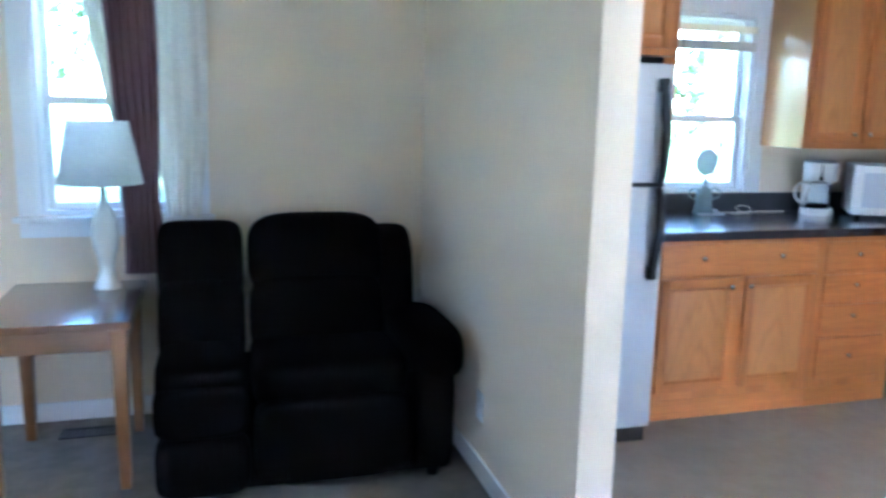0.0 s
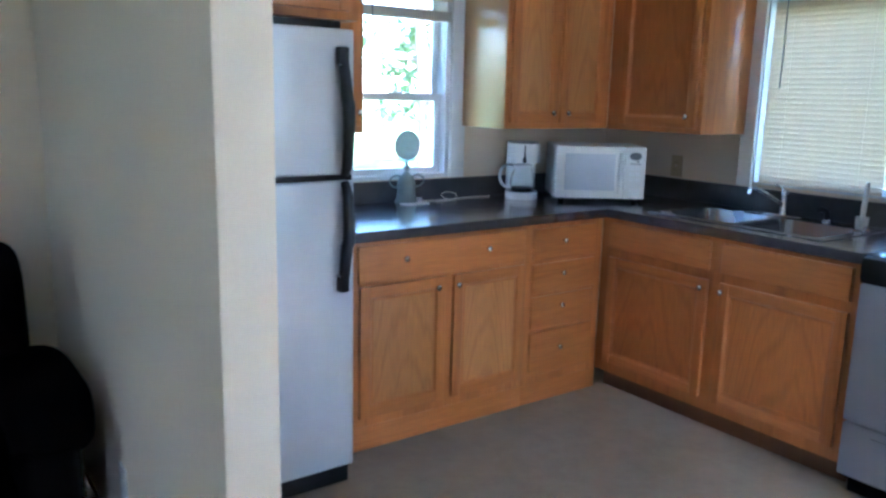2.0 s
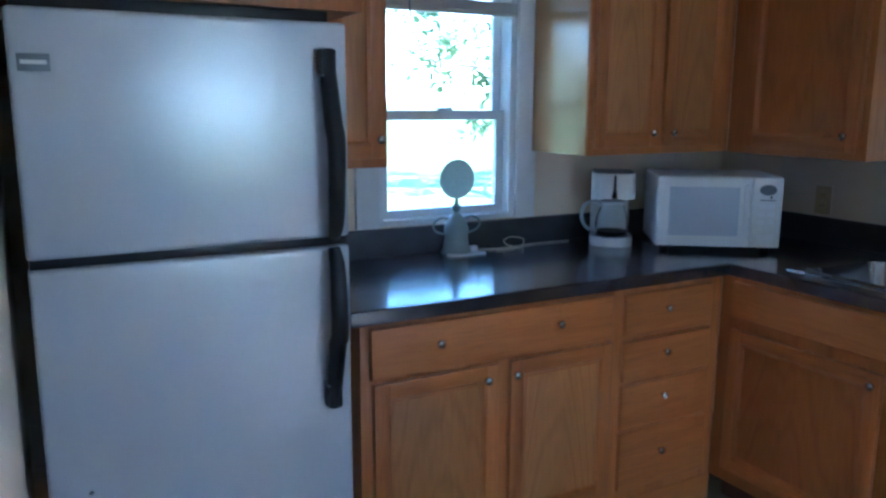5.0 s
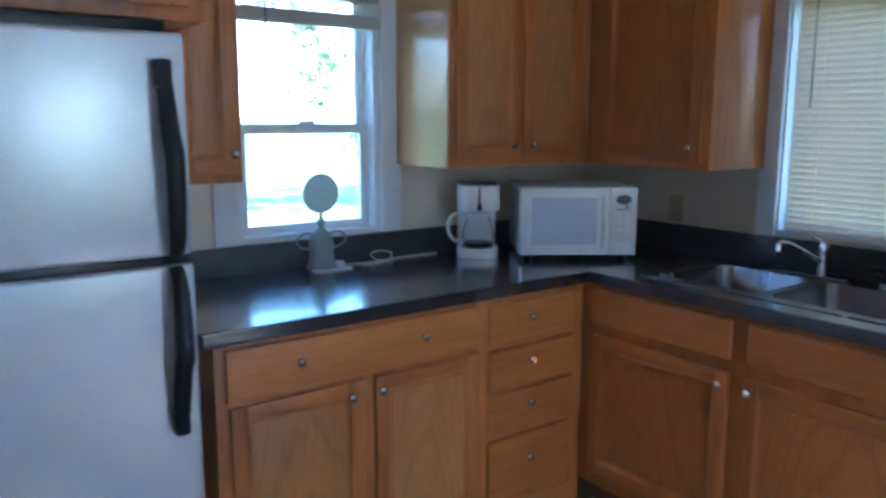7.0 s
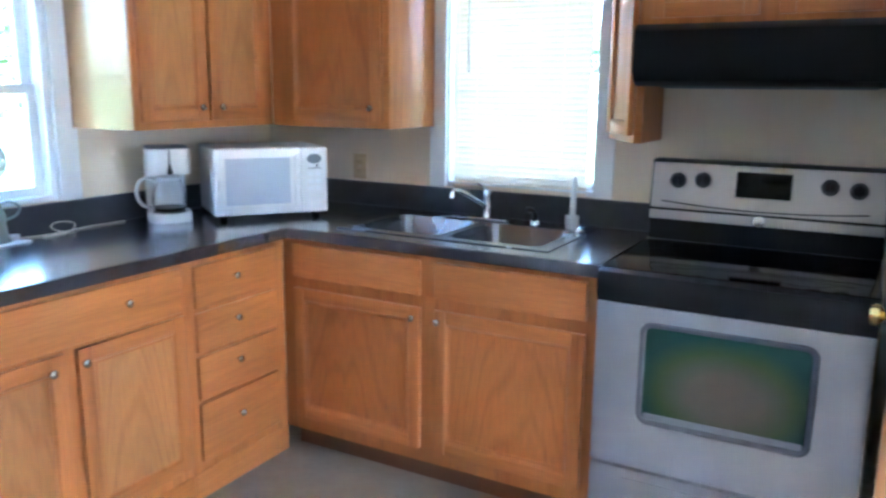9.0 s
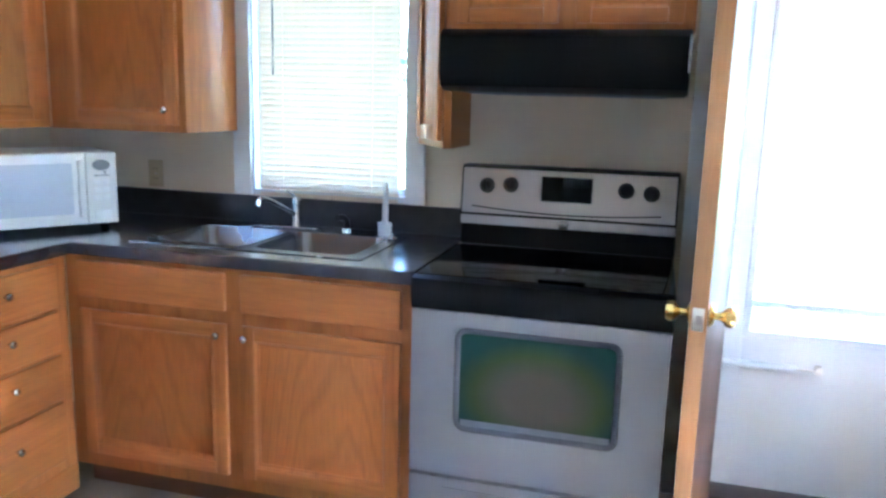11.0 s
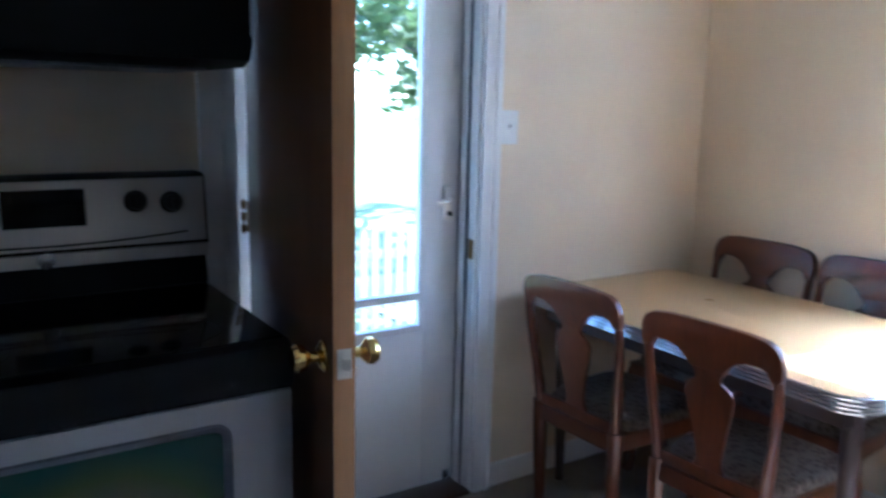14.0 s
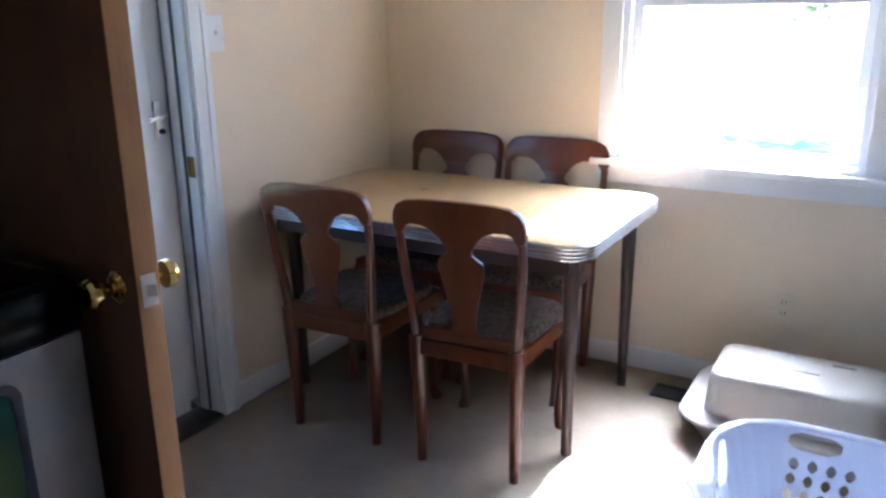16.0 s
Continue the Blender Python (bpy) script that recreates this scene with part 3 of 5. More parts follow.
# ---- storm door ----
storm = thing("door_2", (WALL_E + 0.11, 0.75, 0), "closed white metal storm door with a tall glass", "door", kind="structure")
SX0, SX1 = WALL_E + 0.098, WALL_E + 0.126
sy0, sy1 = D0 + 0.022, D1 - 0.022
part("stile", box(SX0, sy0, 0.02, SX1, 0.475, 2.02, 0.003), STORM, storm)
part("stile", box(SX0, 1.02, 0.02, SX1, sy1, 2.02, 0.003), STORM, storm)
part("lower_panel", box(SX0, 0.4755, 0.02, SX1, 1.0195, 0.61, 0.003), STORM, storm)
part("top_rail", box(SX0, 0.4755, 1.92, SX1, 1.0195, 2.02, 0.003), STORM, storm)
gf = part("glass_frame", ring(lambda u, w: (SX0 - 0.008 + w, u), 0.476, 1.019, 0.612, 1.919, 0.0, 0.034, 0.024, 0.024, 0.024), STORM, storm)
part("cross_rail", box(SX0 - 0.007, 0.5005, 0.727, SX1, 0.9945, 0.752, 0.002), STORM, gf)
for z0, z1 in ((0.634, 0.728), (0.751, 1.897)):
    p = part("pane", box(SX0 + 0.011, 0.499, z0, SX0 + 0.015, 0.996, z1, 0), PANE, storm, "clear glass", 0)
    p.visible_shadow = False
hd = part("handle", join(box(SX0 - 0.012, 0.372, 1.0, SX0 - 0.0005, 0.404, 1.12, 0.004), tube([(SX0 - 0.012, 0.388, 1.075), (SX0 - 0.038, 0.388, 1.075), (SX0 - 0.042, 0.40, 1.073), (SX0 - 0.042, 0.452, 1.068)], 0.007, 10)), NICKEL, storm, "grey lever handle")
part("lock_knob", lathe([(0.009, 0), (0.009, 0.012), (0.001, 0.014)], 16, (SX0 - 0.0125, 0.388, 1.025), "-X"), BLACK_PLASTIC, hd)
cl = part("closer", tube([(SX0 - 0.03, 0.83, 0.515), (SX0 - 0.03, 1.09, 0.515)], 0.014, 14), STORM, storm, "white pneumatic closer tube")
part("rod", tube([(SX0 - 0.03, 0.76, 0.515), (SX0 - 0.03, 0.8295, 0.515)], 0.0045, 8), NICKEL, cl)
part("bracket", box(SX0 - 0.034, 0.745, 0.5, SX0 - 0.0005, 0.765, 0.53, 0.002), NICKEL, cl)
part("bottom_latch", join(box(SX0 - 0.006, 0.352, 0.025, SX0 - 0.0005, 0.385, 0.06, 0.002), lathe([(0.008, 0), (0.008, 0.012), (0.001, 0.014)], 14, (SX0 - 0.006, 0.368, 0.042), "-X")), CHROME, storm, "shiny metal bottom latch")
part("edge_seal", box(SX0 + 0.001, sy0 - 0.0035, 0.02, SX1 - 0.001, sy0 - 0.0004, 2.02, 0.0005), GREY_PLASTIC, storm, "dark rubber seal")


# ---- kitchen cabinets ----
def to_room_n(front):
    return lambda u, w: (u, front - w)


def to_room_e(front):
    return lambda u, w: (front - w, u)


def knob_on(at, u, z, w, parent, axis):
    x, y = at(u, w)
    part("knob", lathe([(0.006, 0.0), (0.005, 0.009), (0.012, 0.013), (0.014, 0.018), (0.0115, 0.024), (0.004, 0.0265), (0.0005, 0.027)], 18, (x, y, z), axis), KNOB, parent, "round bright nickel knob", 60)


def bead_frame(at, u0, u1, z0, z1, w_out, w_in, width):
    """A sloping moulding round the inside of a door's frame."""
    bm, loops = bmesh.new(), []
    for g, w in ((0.0, w_out), (0.3 * width, w_out - 0.0015), (0.5 * width, w_out - 0.006), (width, w_in + 0.0015), (width, w_in - 0.001), (0.0, w_in - 0.001)):
        loops.append([bm.verts.new((*at(u, w), z)) for u, z in ((u0 + g, z0 + g), (u1 - g, z0 + g), (u1 - g, z1 - g), (u0 + g, z1 - g))])
    for p, q in zip(loops, loops[1:] + loops[:1]):
        for k in range(4):
            bm.faces.new((p[k], p[(k + 1) % 4], q[(k + 1) % 4], q[k]))
    bmesh.ops.recalc_face_normals(bm, faces=list(bm.faces))
    return bm


def panel_door(parent, at, u0, u1, z0, z1, horiz, knob=None, axis="-Y"):
    """A framed door: stiles, rails, moulding, sunk panel, knob."""
    s, deep = 0.046, 0.0125 if horiz is OAK_X else 0.0085
    d = part("door", bx(at, u0 + s - 0.003, 0.0012, z0 + s - 0.003, u1 - s + 0.003, deep, z1 - s + 0.003, 0.002), OAK_PANEL_X_LIT if horiz is OAK_X else OAK_PANEL_Y_DIM, parent)
    for a in (u0, u1 - s):
        part("stile", bx(at, a, 0.001, z0, a + s, 0.02, z1, 0.004), OAK_Z, d)
    for a in (z0, z1 - s):
        part("rail", bx(at, u0 + s + 0.0004, 0.001, a, u1 - s - 0.0004, 0.0195, a + s, 0.004), horiz, d)
    part("moulding", bead_frame(at, u0 + s + 0.0006, u1 - s - 0.0006, z0 + s + 0.0004, z1 - s - 0.0004, 0.018, deep + 0.0001, 0.015), OAK_Z, d, "", 20)
    if knob:
        knob_on(at, knob[0], knob[1], 0.0205, d, axis)
    return d


def drawer(parent, at, u0, u1, z0, z1, horiz, knobs=(), axis="-Y"):
    d = part("drawer_front", bx(at, u0, 0.001, z0, u1, 0.02, z1, 0.006, 3), horiz, parent)
    for u, z in knobs:
        knob_on(at, u, z, 0.0205, d, axis)
    return d


FN, FE = 3.335, 3.355
AN, AE = to_room_n(FN), to_room_e(FE)
unit = thing("base_cabinet", (2.39, 3.6, 0), "honey oak base cabinet with wide drawer and two doors", "cabinet")
part("body", box(1.93, FN, 0.0, 2.8495, WALL_N - 0.002, 0.884, 0.002), OAK_Z, unit)
part("toe_board", box(1.931, FN - 0.0045, 0.0, 2.8485, FN - 0.0003, 0.1, 0.001), OAK_X, unit)
drawer(unit, AN, 1.957, 2.826, 0.712, 0.862, OAK_X, ((2.17, 0.797), (2.603, 0.797)))
panel_door(unit, AN, 1.965, 2.386, 0.142, 0.697, OAK_X, (2.334, 0.655))
panel_door(unit, AN, 2.428, 2.836, 0.142, 0.697, OAK_X, (2.44, 0.655))
unit = thing("drawer_cabinet", (3.1, 3.6, 0), "honey oak base cabinet with a stack of four drawers", "cabinet")
part("body", box(2.8505, FN, 0.0, 3.353, WALL_N - 0.002, 0.884, 0.002), OAK_Z, unit)
part("toe_board", box(2.8515, FN - 0.0045, 0.0, 3.352, FN - 0.0003, 0.1, 0.001), OAK_X, unit)
for z0, z1, kz in ((0.703, 0.855, 0.792), (0.546, 0.688, 0.636), (0.372, 0.53, 0.478), (0.142, 0.358, 0.269)):
    drawer(unit, AN, 2.884, 3.292, z0, z1, OAK_X, ((3.066, kz),))
unit = thing("sink_cabinet", (3.7, 2.7, 0), "honey oak sink base cabinet with two doors", "cabinet")
part("body", box(FE, 2.06, 0.1, WALL_E - 0.002, 3.334, 0.735, 0.0), OAK_Z, unit)
part("face_rail", box(FE, 2.06, 0.735, FE + 0.02, 3.334, 0.884, 0.0), OAK_Z, unit)
for y in (2.06, 3.316):
    part("side_panel", box(FE + 0.0202, y, 0.7352, WALL_E - 0.002, y + 0.018, 0.884, 0.001), OAK_Z, unit)
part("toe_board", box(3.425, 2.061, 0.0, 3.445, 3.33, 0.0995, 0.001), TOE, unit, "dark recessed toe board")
for y0, y1, ky in ((2.703, 3.272, 2.727), (2.092, 2.644, 2.624)):
    drawer(unit, AE, y0, y1, 0.735, 0.864, OAK_Y, (), "-X")
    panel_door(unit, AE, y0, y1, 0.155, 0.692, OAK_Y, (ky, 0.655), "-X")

top = thing("countertop", (3.3, 3.6, COUNTER), "dark slate laminate L-shaped countertop with backsplash", "countertop")
part("worktop", grid_slab((1.885, 3.345, 3.45, 3.9, WALL_E), (2.056, 2.29, 3.1, 3.305, WALL_N), [(0, 0), (0, 1), (0, 2), (2, 1)], lambda u, v, k: (u, v, (0.8855, COUNTER)[k])), COUNTER_TOP, top, "", 30)
part("front_edge", box(1.885, 3.29, 0.8825, 3.3445, 3.3048, 0.9255, 0.008, 3), COUNTER_TOP, top)
part("front_edge", box(3.33, 2.056, 0.8825, 3.3448, 3.2895, 0.9255, 0.008, 3), COUNTER_TOP, top)
part("backsplash", box(1.885, WALL_N - 0.019, 0.9255, WALL_E - 0.02, WALL_N - 0.0005, 1.03, 0.004), BACKSPLASH, top)
part("backsplash", box(WALL_E - 0.019, 2.056, 0.9255, WALL_E - 0.0005, WALL_N - 0.0195, 1.033, 0.004), BACKSPLASH, top)

FU = 3.62
AU = to_room_n(FU)
unit = thing("wall_cabinet", (3.3, 3.8, 1.3), "honey oak wall cabinet with two doors", "cabinet")
part("body", box(2.935, FU, 1.297, 3.649, WALL_N - 0.002, 2.16, 0.002), OAK_Z, unit)
part("end_panel", box(2.9305, FU + 0.004, 1.2975, 2.9347, WALL_N - 0.003, 2.159, 0.001), SIDE_MAPLE, unit, "pale glossy laminate side")
panel_door(unit, AU, 2.955, 3.262, 1.325, 2.13, OAK_X, (3.219, 1.376))
panel_door(unit, AU, 3.284, 3.59, 1.325, 2.13, OAK_X, (3.322, 1.376))
unit = thing("narrow_wall_cabinet", (2.04, 3.8, 1.285), "narrow honey oak wall cabinet between refrigerator and window", "cabinet")
part("body", box(1.932, FU, 1.285, 2.15, WALL_N - 0.002, 2.16, 0.002), OAK_Z, unit)
panel_door(unit, AU, 1.948, 2.134, 1.313, 2.13, OAK_X, (2.113, 1.372))
AB = to_room_e(3.65)
unit = thing("corner_wall_cabinet", (3.85, 3.3, 1.3), "honey oak wall cabinet with one door in the corner", "cabinet")
part("body", box(3.65, 3.03, 1.294, WALL_E - 0.002, FU - 0.001, 2.16, 0.002), OAK_Z, unit)
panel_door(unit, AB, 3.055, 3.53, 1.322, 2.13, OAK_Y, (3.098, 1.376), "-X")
unit = thing("angled_end_cabinet", (3.9, 2.17, 1.28), "narrow honey oak wall cabinet with angled door", "cabinet")
part("body", prism([(WALL_E - 0.002, 2.058), (3.74, 2.058), (3.725, 2.08), (3.985, 2.25), (WALL_E - 0.002, 2.25)], 1.275, 2.16), OAK_Z, unit)
ang = Matrix.Translation((3.725, 2.08, 0)) @ pose(0, 0, 0, 0, 0, math.degrees(math.atan2(0.17, 0.26)))
ad = part("door", moved(box(0.066, 0.001, 1.348, 0.244, 0.008, 2.082, 0.001), ang), OAK_Z, unit)
for a in (0.02, 0.242):
    part("stile", moved(box(a, 0.001, 1.3, a + 0.048, 0.018, 2.13, 0.004), ang), OAK_Z, ad)
for a in (1.3, 2.08):
    part("rail", moved(box(0.0685, 0.001, a, 0.2415, 0.0175, a + 0.05, 0.004), ang), OAK_Z, ad)
AO = to_room_e(3.66)
unit = thing("hood_cabinet", (3.85, 1.68, 1.66), "honey oak wall cabinet above the range hood", "cabinet")
part("body", box(3.66, 1.29, 1.652, WALL_E - 0.002, 2.0555, 2.16, 0.002), OAK_Z, unit)
panel_door(unit, AO, 1.70, 2.03, 1.682, 2.13, OAK_Y, None, "-X")
panel_door(unit, AO, 1.325, 1.645, 1.682, 2.13, OAK_Y, None, "-X")
AF = to_room_n(3.27)
unit = thing("fridge_cabinet", (1.5, 3.6, 1.7), "honey oak wall cabinet above the refrigerator", "cabinet")
part("body", box(PART_X1 + 0.002, 3.27, 1.705, 1.925, WALL_N - 0.002, 2.16, 0.002), OAK_Z, unit)
panel_door(unit, AF, 1.13, 1.49, 1.735, 2.13, OAK_X)
panel_door(unit, AF, 1.53, 1.885, 1.735, 2.13, OAK_X)

# ---- refrigerator ----
fr = thing("refrigerator", (1.47, 3.5, 0), "silver top-freezer refrigerator with black curved handles", "refrigerator")
FX0, FX1 = 1.135, 1.812
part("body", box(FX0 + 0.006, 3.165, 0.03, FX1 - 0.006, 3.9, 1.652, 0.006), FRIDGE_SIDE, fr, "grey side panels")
part("freezer_door", box(FX0, 3.098, 1.174, FX1, 3.158, 1.66, 0.012, 4), FRIDGE, fr)
part("main_door", box(FX0, 3.098, 0.088, FX1, 3.158, 1.153, 0.012, 4), FRIDGE, fr)
part("gasket", box(FX0 + 0.004, 3.108, 1.1535, FX1 - 0.004, 3.164, 1.1735, 0.002), BLACK_PLASTIC, fr, "dark gap strip")
part("kick_grille", box(FX0 + 0.01, 3.125, 0.012, FX1 - 0.01, 3.16, 0.083, 0.004), BLACK_PLASTIC, fr, "black kick grille")
part("top_cover", box(FX0 + 0.01, 3.15, 1.661, 1.788, 3.86, 1.69, 0.005), BLACK_PLASTIC, fr, "black tray lying on top")
HX = 1.762


def fridge_handle(z_end, z_mid, sign):
    zs = [z_end, z_end - sign * 0.06, z_end - sign * 0.16, (z_end + z_mid) / 2, z_mid + sign * 0.05, z_mid]
    pts = smooth_path([(HX - 0.006, 3.078, zs[0]), (HX - 0.004, 3.072, zs[1]), (HX - 0.001, 3.056, zs[2]), (HX + 0.003, 3.05, zs[3]), (HX + 0.004, 3.06, zs[4]), (HX + 0.004, 3.082, zs[5])], 6)
    n = len(pts)
    return tube(pts, [0.0145 + 0.007 * math.sin(math.pi * k / (n - 1)) for k in range(n)], 12)


for ze, zm, sg in ((1.6, 1.178, 1), (0.765, 1.15, -1)):
    h = part("handle", fridge_handle(ze, zm, sg), BLACK_PLASTIC, fr, "black curved handle")
    part("handle_end", box(HX - 0.022, 3.062, min(ze, ze - sg * 0.055), HX + 0.012, 3.0975, max(ze, ze - sg * 0.055), 0.005), BLACK_PLASTIC, h)
    part("band", box(HX - 0.0225, 3.0615, ze - sg * 0.06, HX + 0.0125, 3.0972, ze - sg * 0.0555, 0.0005), CHROME, h, "thin bright band")
bd = part("badge", box(1.15, 3.0955, 1.54, 1.207, 3.0978, 1.573, 0.001), GREY_PLASTIC, fr, "grey maker's badge")
part("badge_bar", box(1.156, 3.0945, 1.553, 1.201, 3.0954, 1.561, 0), NICKEL, bd)
part("screw_cap", lathe([(0.005, 0), (0.004, 0.002), (0.0005, 0.0025)], 12, (1.215, 3.0978, 0.665), "-Y"), GREY_PLASTIC, fr)

# ---- range ----
rg = thing("range", (3.65, 1.67, 0), "steel freestanding electric range with black glass cooktop", "range")
RY0, RY1 = 1.291, 2.049
part("body", box(3.345, RY0 + 0.003, 0.06, 3.985, RY1 - 0.003, 0.895, 0.004), BLACK_ENAMEL, rg, "black enamel sides")
ct = part("cooktop", box(3.335, RY0, 0.8955, 3.93, RY1, 0.925, 0.008, 3), BLACK_GLASS, rg, "glossy black glass cooktop")


def flat_ring(r0, r1, h, at, n=48):
    """A low printed ring, open in its middle."""
    bm = bmesh.new()
    loops = [[bm.verts.new((at[0] + r * math.cos(2 * math.pi * k / n), at[1] + r * math.sin(2 * math.pi * k / n), at[2] + z)) for k in range(n)] for r, z in ((r0, 0.0), (r0, h), (r1, h), (r1, 0.0))]
    for p, q in zip(loops, loops[1:] + loops[:1]):
        for k in range(n):
            bm.faces.new((p[k], p[(k + 1) % n], q[(k + 1) % n], q[k]))
    bmesh.ops.recalc_face_normals(bm, faces=list(bm.faces))
    return bm


for bx_, by_, br_ in ((3.48, 1.49, 0.105), (3.48, 1.86, 0.08), (3.75, 1.49, 0.08), (3.75, 1.86, 0.105)):
    part("burner_ring", flat_ring(br_ - 0.0025, br_, 0.0004, (bx_, by_, 0.9251)), BURNER, ct, "faint grey burner ring")
part("front_trim", moved(prism([(0.335, 0.9225), (0.305, 0.915), (0.295, 0.895), (0.297, 0.845), (0.31, 0.823), (0.335, 0.823)], RY0, RY1, "Y"), Matrix.Translation((3.0, 0, 0))), BLACK_TRIM, rg, "black front trim with handle")
dr = part("oven_door", ring(lambda u, w: (3.303 + w, u), RY0 + 0.002, RY1 - 0.002, 0.302, 0.821, 0.0, 0.04, 0.1385, 0.0535, 0.1605, 0.004), STAINLESS, rg, "steel-coloured oven door")


def rounded_frame(levels):
    """A frame lofted through rounded rectangles (grow, radius, x) round the oven window."""
    bm = bmesh.new()
    rows = [[bm.verts.new((x, a, b)) for a, b in rounded(1.431 - g, 0.463 - g, 1.899 + g, 0.767 + g, r, 7)] for g, r, x in levels]
    for p, q in zip(rows, rows[1:] + rows[:1]):
        for k in range(len(p)):
            bm.faces.new((p[k], p[(k + 1) % len(p)], q[(k + 1) % len(q)], q[k]))
    bmesh.ops.recalc_face_normals(bm, faces=list(bm.faces))
    return bm


part("window_rim", rounded_frame([(0.011, 0.036, 3.3026), (0.007, 0.033, 3.298), (0.001, 0.028, 3.2985), (-0.006, 0.022, 3.304), (-0.006, 0.022, 3.312), (0.0, 0.022, 3.313)]), RIM_STEEL, dr, "rounded dark steel window rim")
part("oven_window", prism(rounded(1.4375, 0.4695, 1.8925, 0.7605, 0.02, 7), 3.3055, 3.3115, "X"), OVEN, dr, "dark glass with a green sheen painted in its colour", 0)
part("window_band", box(3.3035, 1.443, 0.4705, 3.3053, 1.887, 0.49, 0.0005), GREY_PLASTIC, dr, "dark band along the glass foot")
sd = part("storage_drawer", box(3.305, RY0 + 0.002, 0.085, 3.343, RY1 - 0.002, 0.29, 0.006), STAINLESS, rg)
part("drawer_lip", box(3.297, 1.4, 0.232, 3.3047, 1.94, 0.262, 0.006), STAINLESS, sd)
part("toe_base", box(3.37, RY0 + 0.02, 0.0, 3.95, RY1 - 0.02, 0.0595, 0.002), BLACK_ENAMEL, rg)
bg = part("backguard", moved(prism([(0.885, 0.9255), (0.905, 1.02), (0.87, 1.035), (0.89, 1.205), (0.91, 1.212), (0.985, 1.212), (0.985, 0.9255)], RY0, RY1, "Y"), Matrix.Translation((3.0, 0, 0))), BLACK_ENAMEL, rg, "black backguard")
tilt = Matrix.Translation((3.868, 0, 1.035)) @ pose(0, 0, 0, 0, 6.7, 0)
pn = part("control_panel", moved(box(-0.006, RY0 + 0.006, 0.008, 0.003, RY1 - 0.006, 0.17, 0.004, 3), tilt), PANEL_STEEL, bg, "brushed steel control panel")
part("lower_band", box(3.861, RY0 + 0.004, 1.003, 3.8835, RY1 - 0.004, 1.034, 0.003), PANEL_STEEL, bg)
curve_pts = [(-0.0075, 1.345 + 0.66 * k / 16, 0.033 - 0.016 * (1 - ((k - 8) / 8) ** 2)) for k in range(17)]
part("trim_line", moved(tube(curve_pts, 0.0028, 6), tilt), BLACK_PLASTIC, bg, "thin black curved line")
part("display", moved(box(-0.009, 1.58, 0.062, -0.0062, 1.757, 0.15, 0.001), tilt), BLACK_GLASS, pn, "black glass clock display")
for y, z in ((1.952, 0.108), (1.867, 0.114), (1.466, 0.114), (1.381, 0.108)):
    k = part("knob", moved(lathe([(0.0275, 0.0), (0.027, 0.006), (0.021, 0.012), (0.019, 0.026), (0.016, 0.03), (0.0005, 0.031)], 24, (-0.0065, y, z), "-X"), tilt), BLACK_PLASTIC, pn, "round black control knob")
    part("grip", moved(box(-0.042, y - 0.0035, z - 0.018, -0.036, y + 0.0035, z + 0.018, 0.001), tilt), BLACK_PLASTIC, k)
part("badge", lathe([(0.02, 0), (0.019, 0.002), (0.0005, 0.0025)], 20, (3.8605, 1.672, 1.019), "-X"), CHROME, bg, "small oval badge")

# ---- range hood ----
hood = thing("range_hood", (3.75, 1.67, 1.46), "black under-cabinet range hood", "range hood")
part("shell", moved(prism([(0.5, 1.6505), (0.472, 1.63), (0.47, 1.515), (0.49, 1.482), (0.53, 1.468), (1.017, 1.468), (1.017, 1.6505)], 1.3, 2.03, "Y", 0.004), Matrix.Translation((3.0, 0, 0))), BLACK_ENAMEL, hood)
part("filter", box(3.6, 1.36, 1.462, 3.93, 1.97, 1.4678, 0.001), GREY_PLASTIC, hood, "grey mesh filter")
part("edge_trim", box(3.4685, 1.3015, 1.53, 3.4725, 1.3065, 1.635, 0.0005), CHROME, hood, "bright metal edge")

# ---- sink, faucet and things round it ----
def bowl_shape(x0, y0, x1, y1, top, depth, r):
    """A pressed basin: flat rim corner, rounded walls and floor, with wall thickness."""
    bm = bmesh.new()
    levels = [(0.0, 0.004, top), (0.0, r, top - 0.0005), (0.006, r, top - 0.012), (0.016, r, top - depth + 0.04), (0.03, r, top - depth + 0.012), (0.06, r, top - depth), (0.055, r, top - depth - 0.002), (0.014, r, top - depth + 0.03), (0.003, r, top - 0.012), (-0.002, r, top - 0.003)]
    rings = []
    for inset, rad, z in levels:
        rings.append([bm.verts.new((a, b, z)) for a, b in rounded(x0 + inset, y0 + inset, x1 - inset, y1 - inset, max(0.004, rad - inset * 0.3))])
    for p, q in zip(rings, rings[1:]):
        if p is rings[5]:
            continue
        for k in range(len(p)):
            bm.faces.new((p[k], p[(k + 1) % len(p)], q[(k + 1) % len(q)], q[k]))
    bm.faces.new(rings[5])
    bm.faces.new(list(reversed(rings[6])))
    bmesh.ops.recalc_face_normals(bm, faces=list(bm.faces))
    return bm


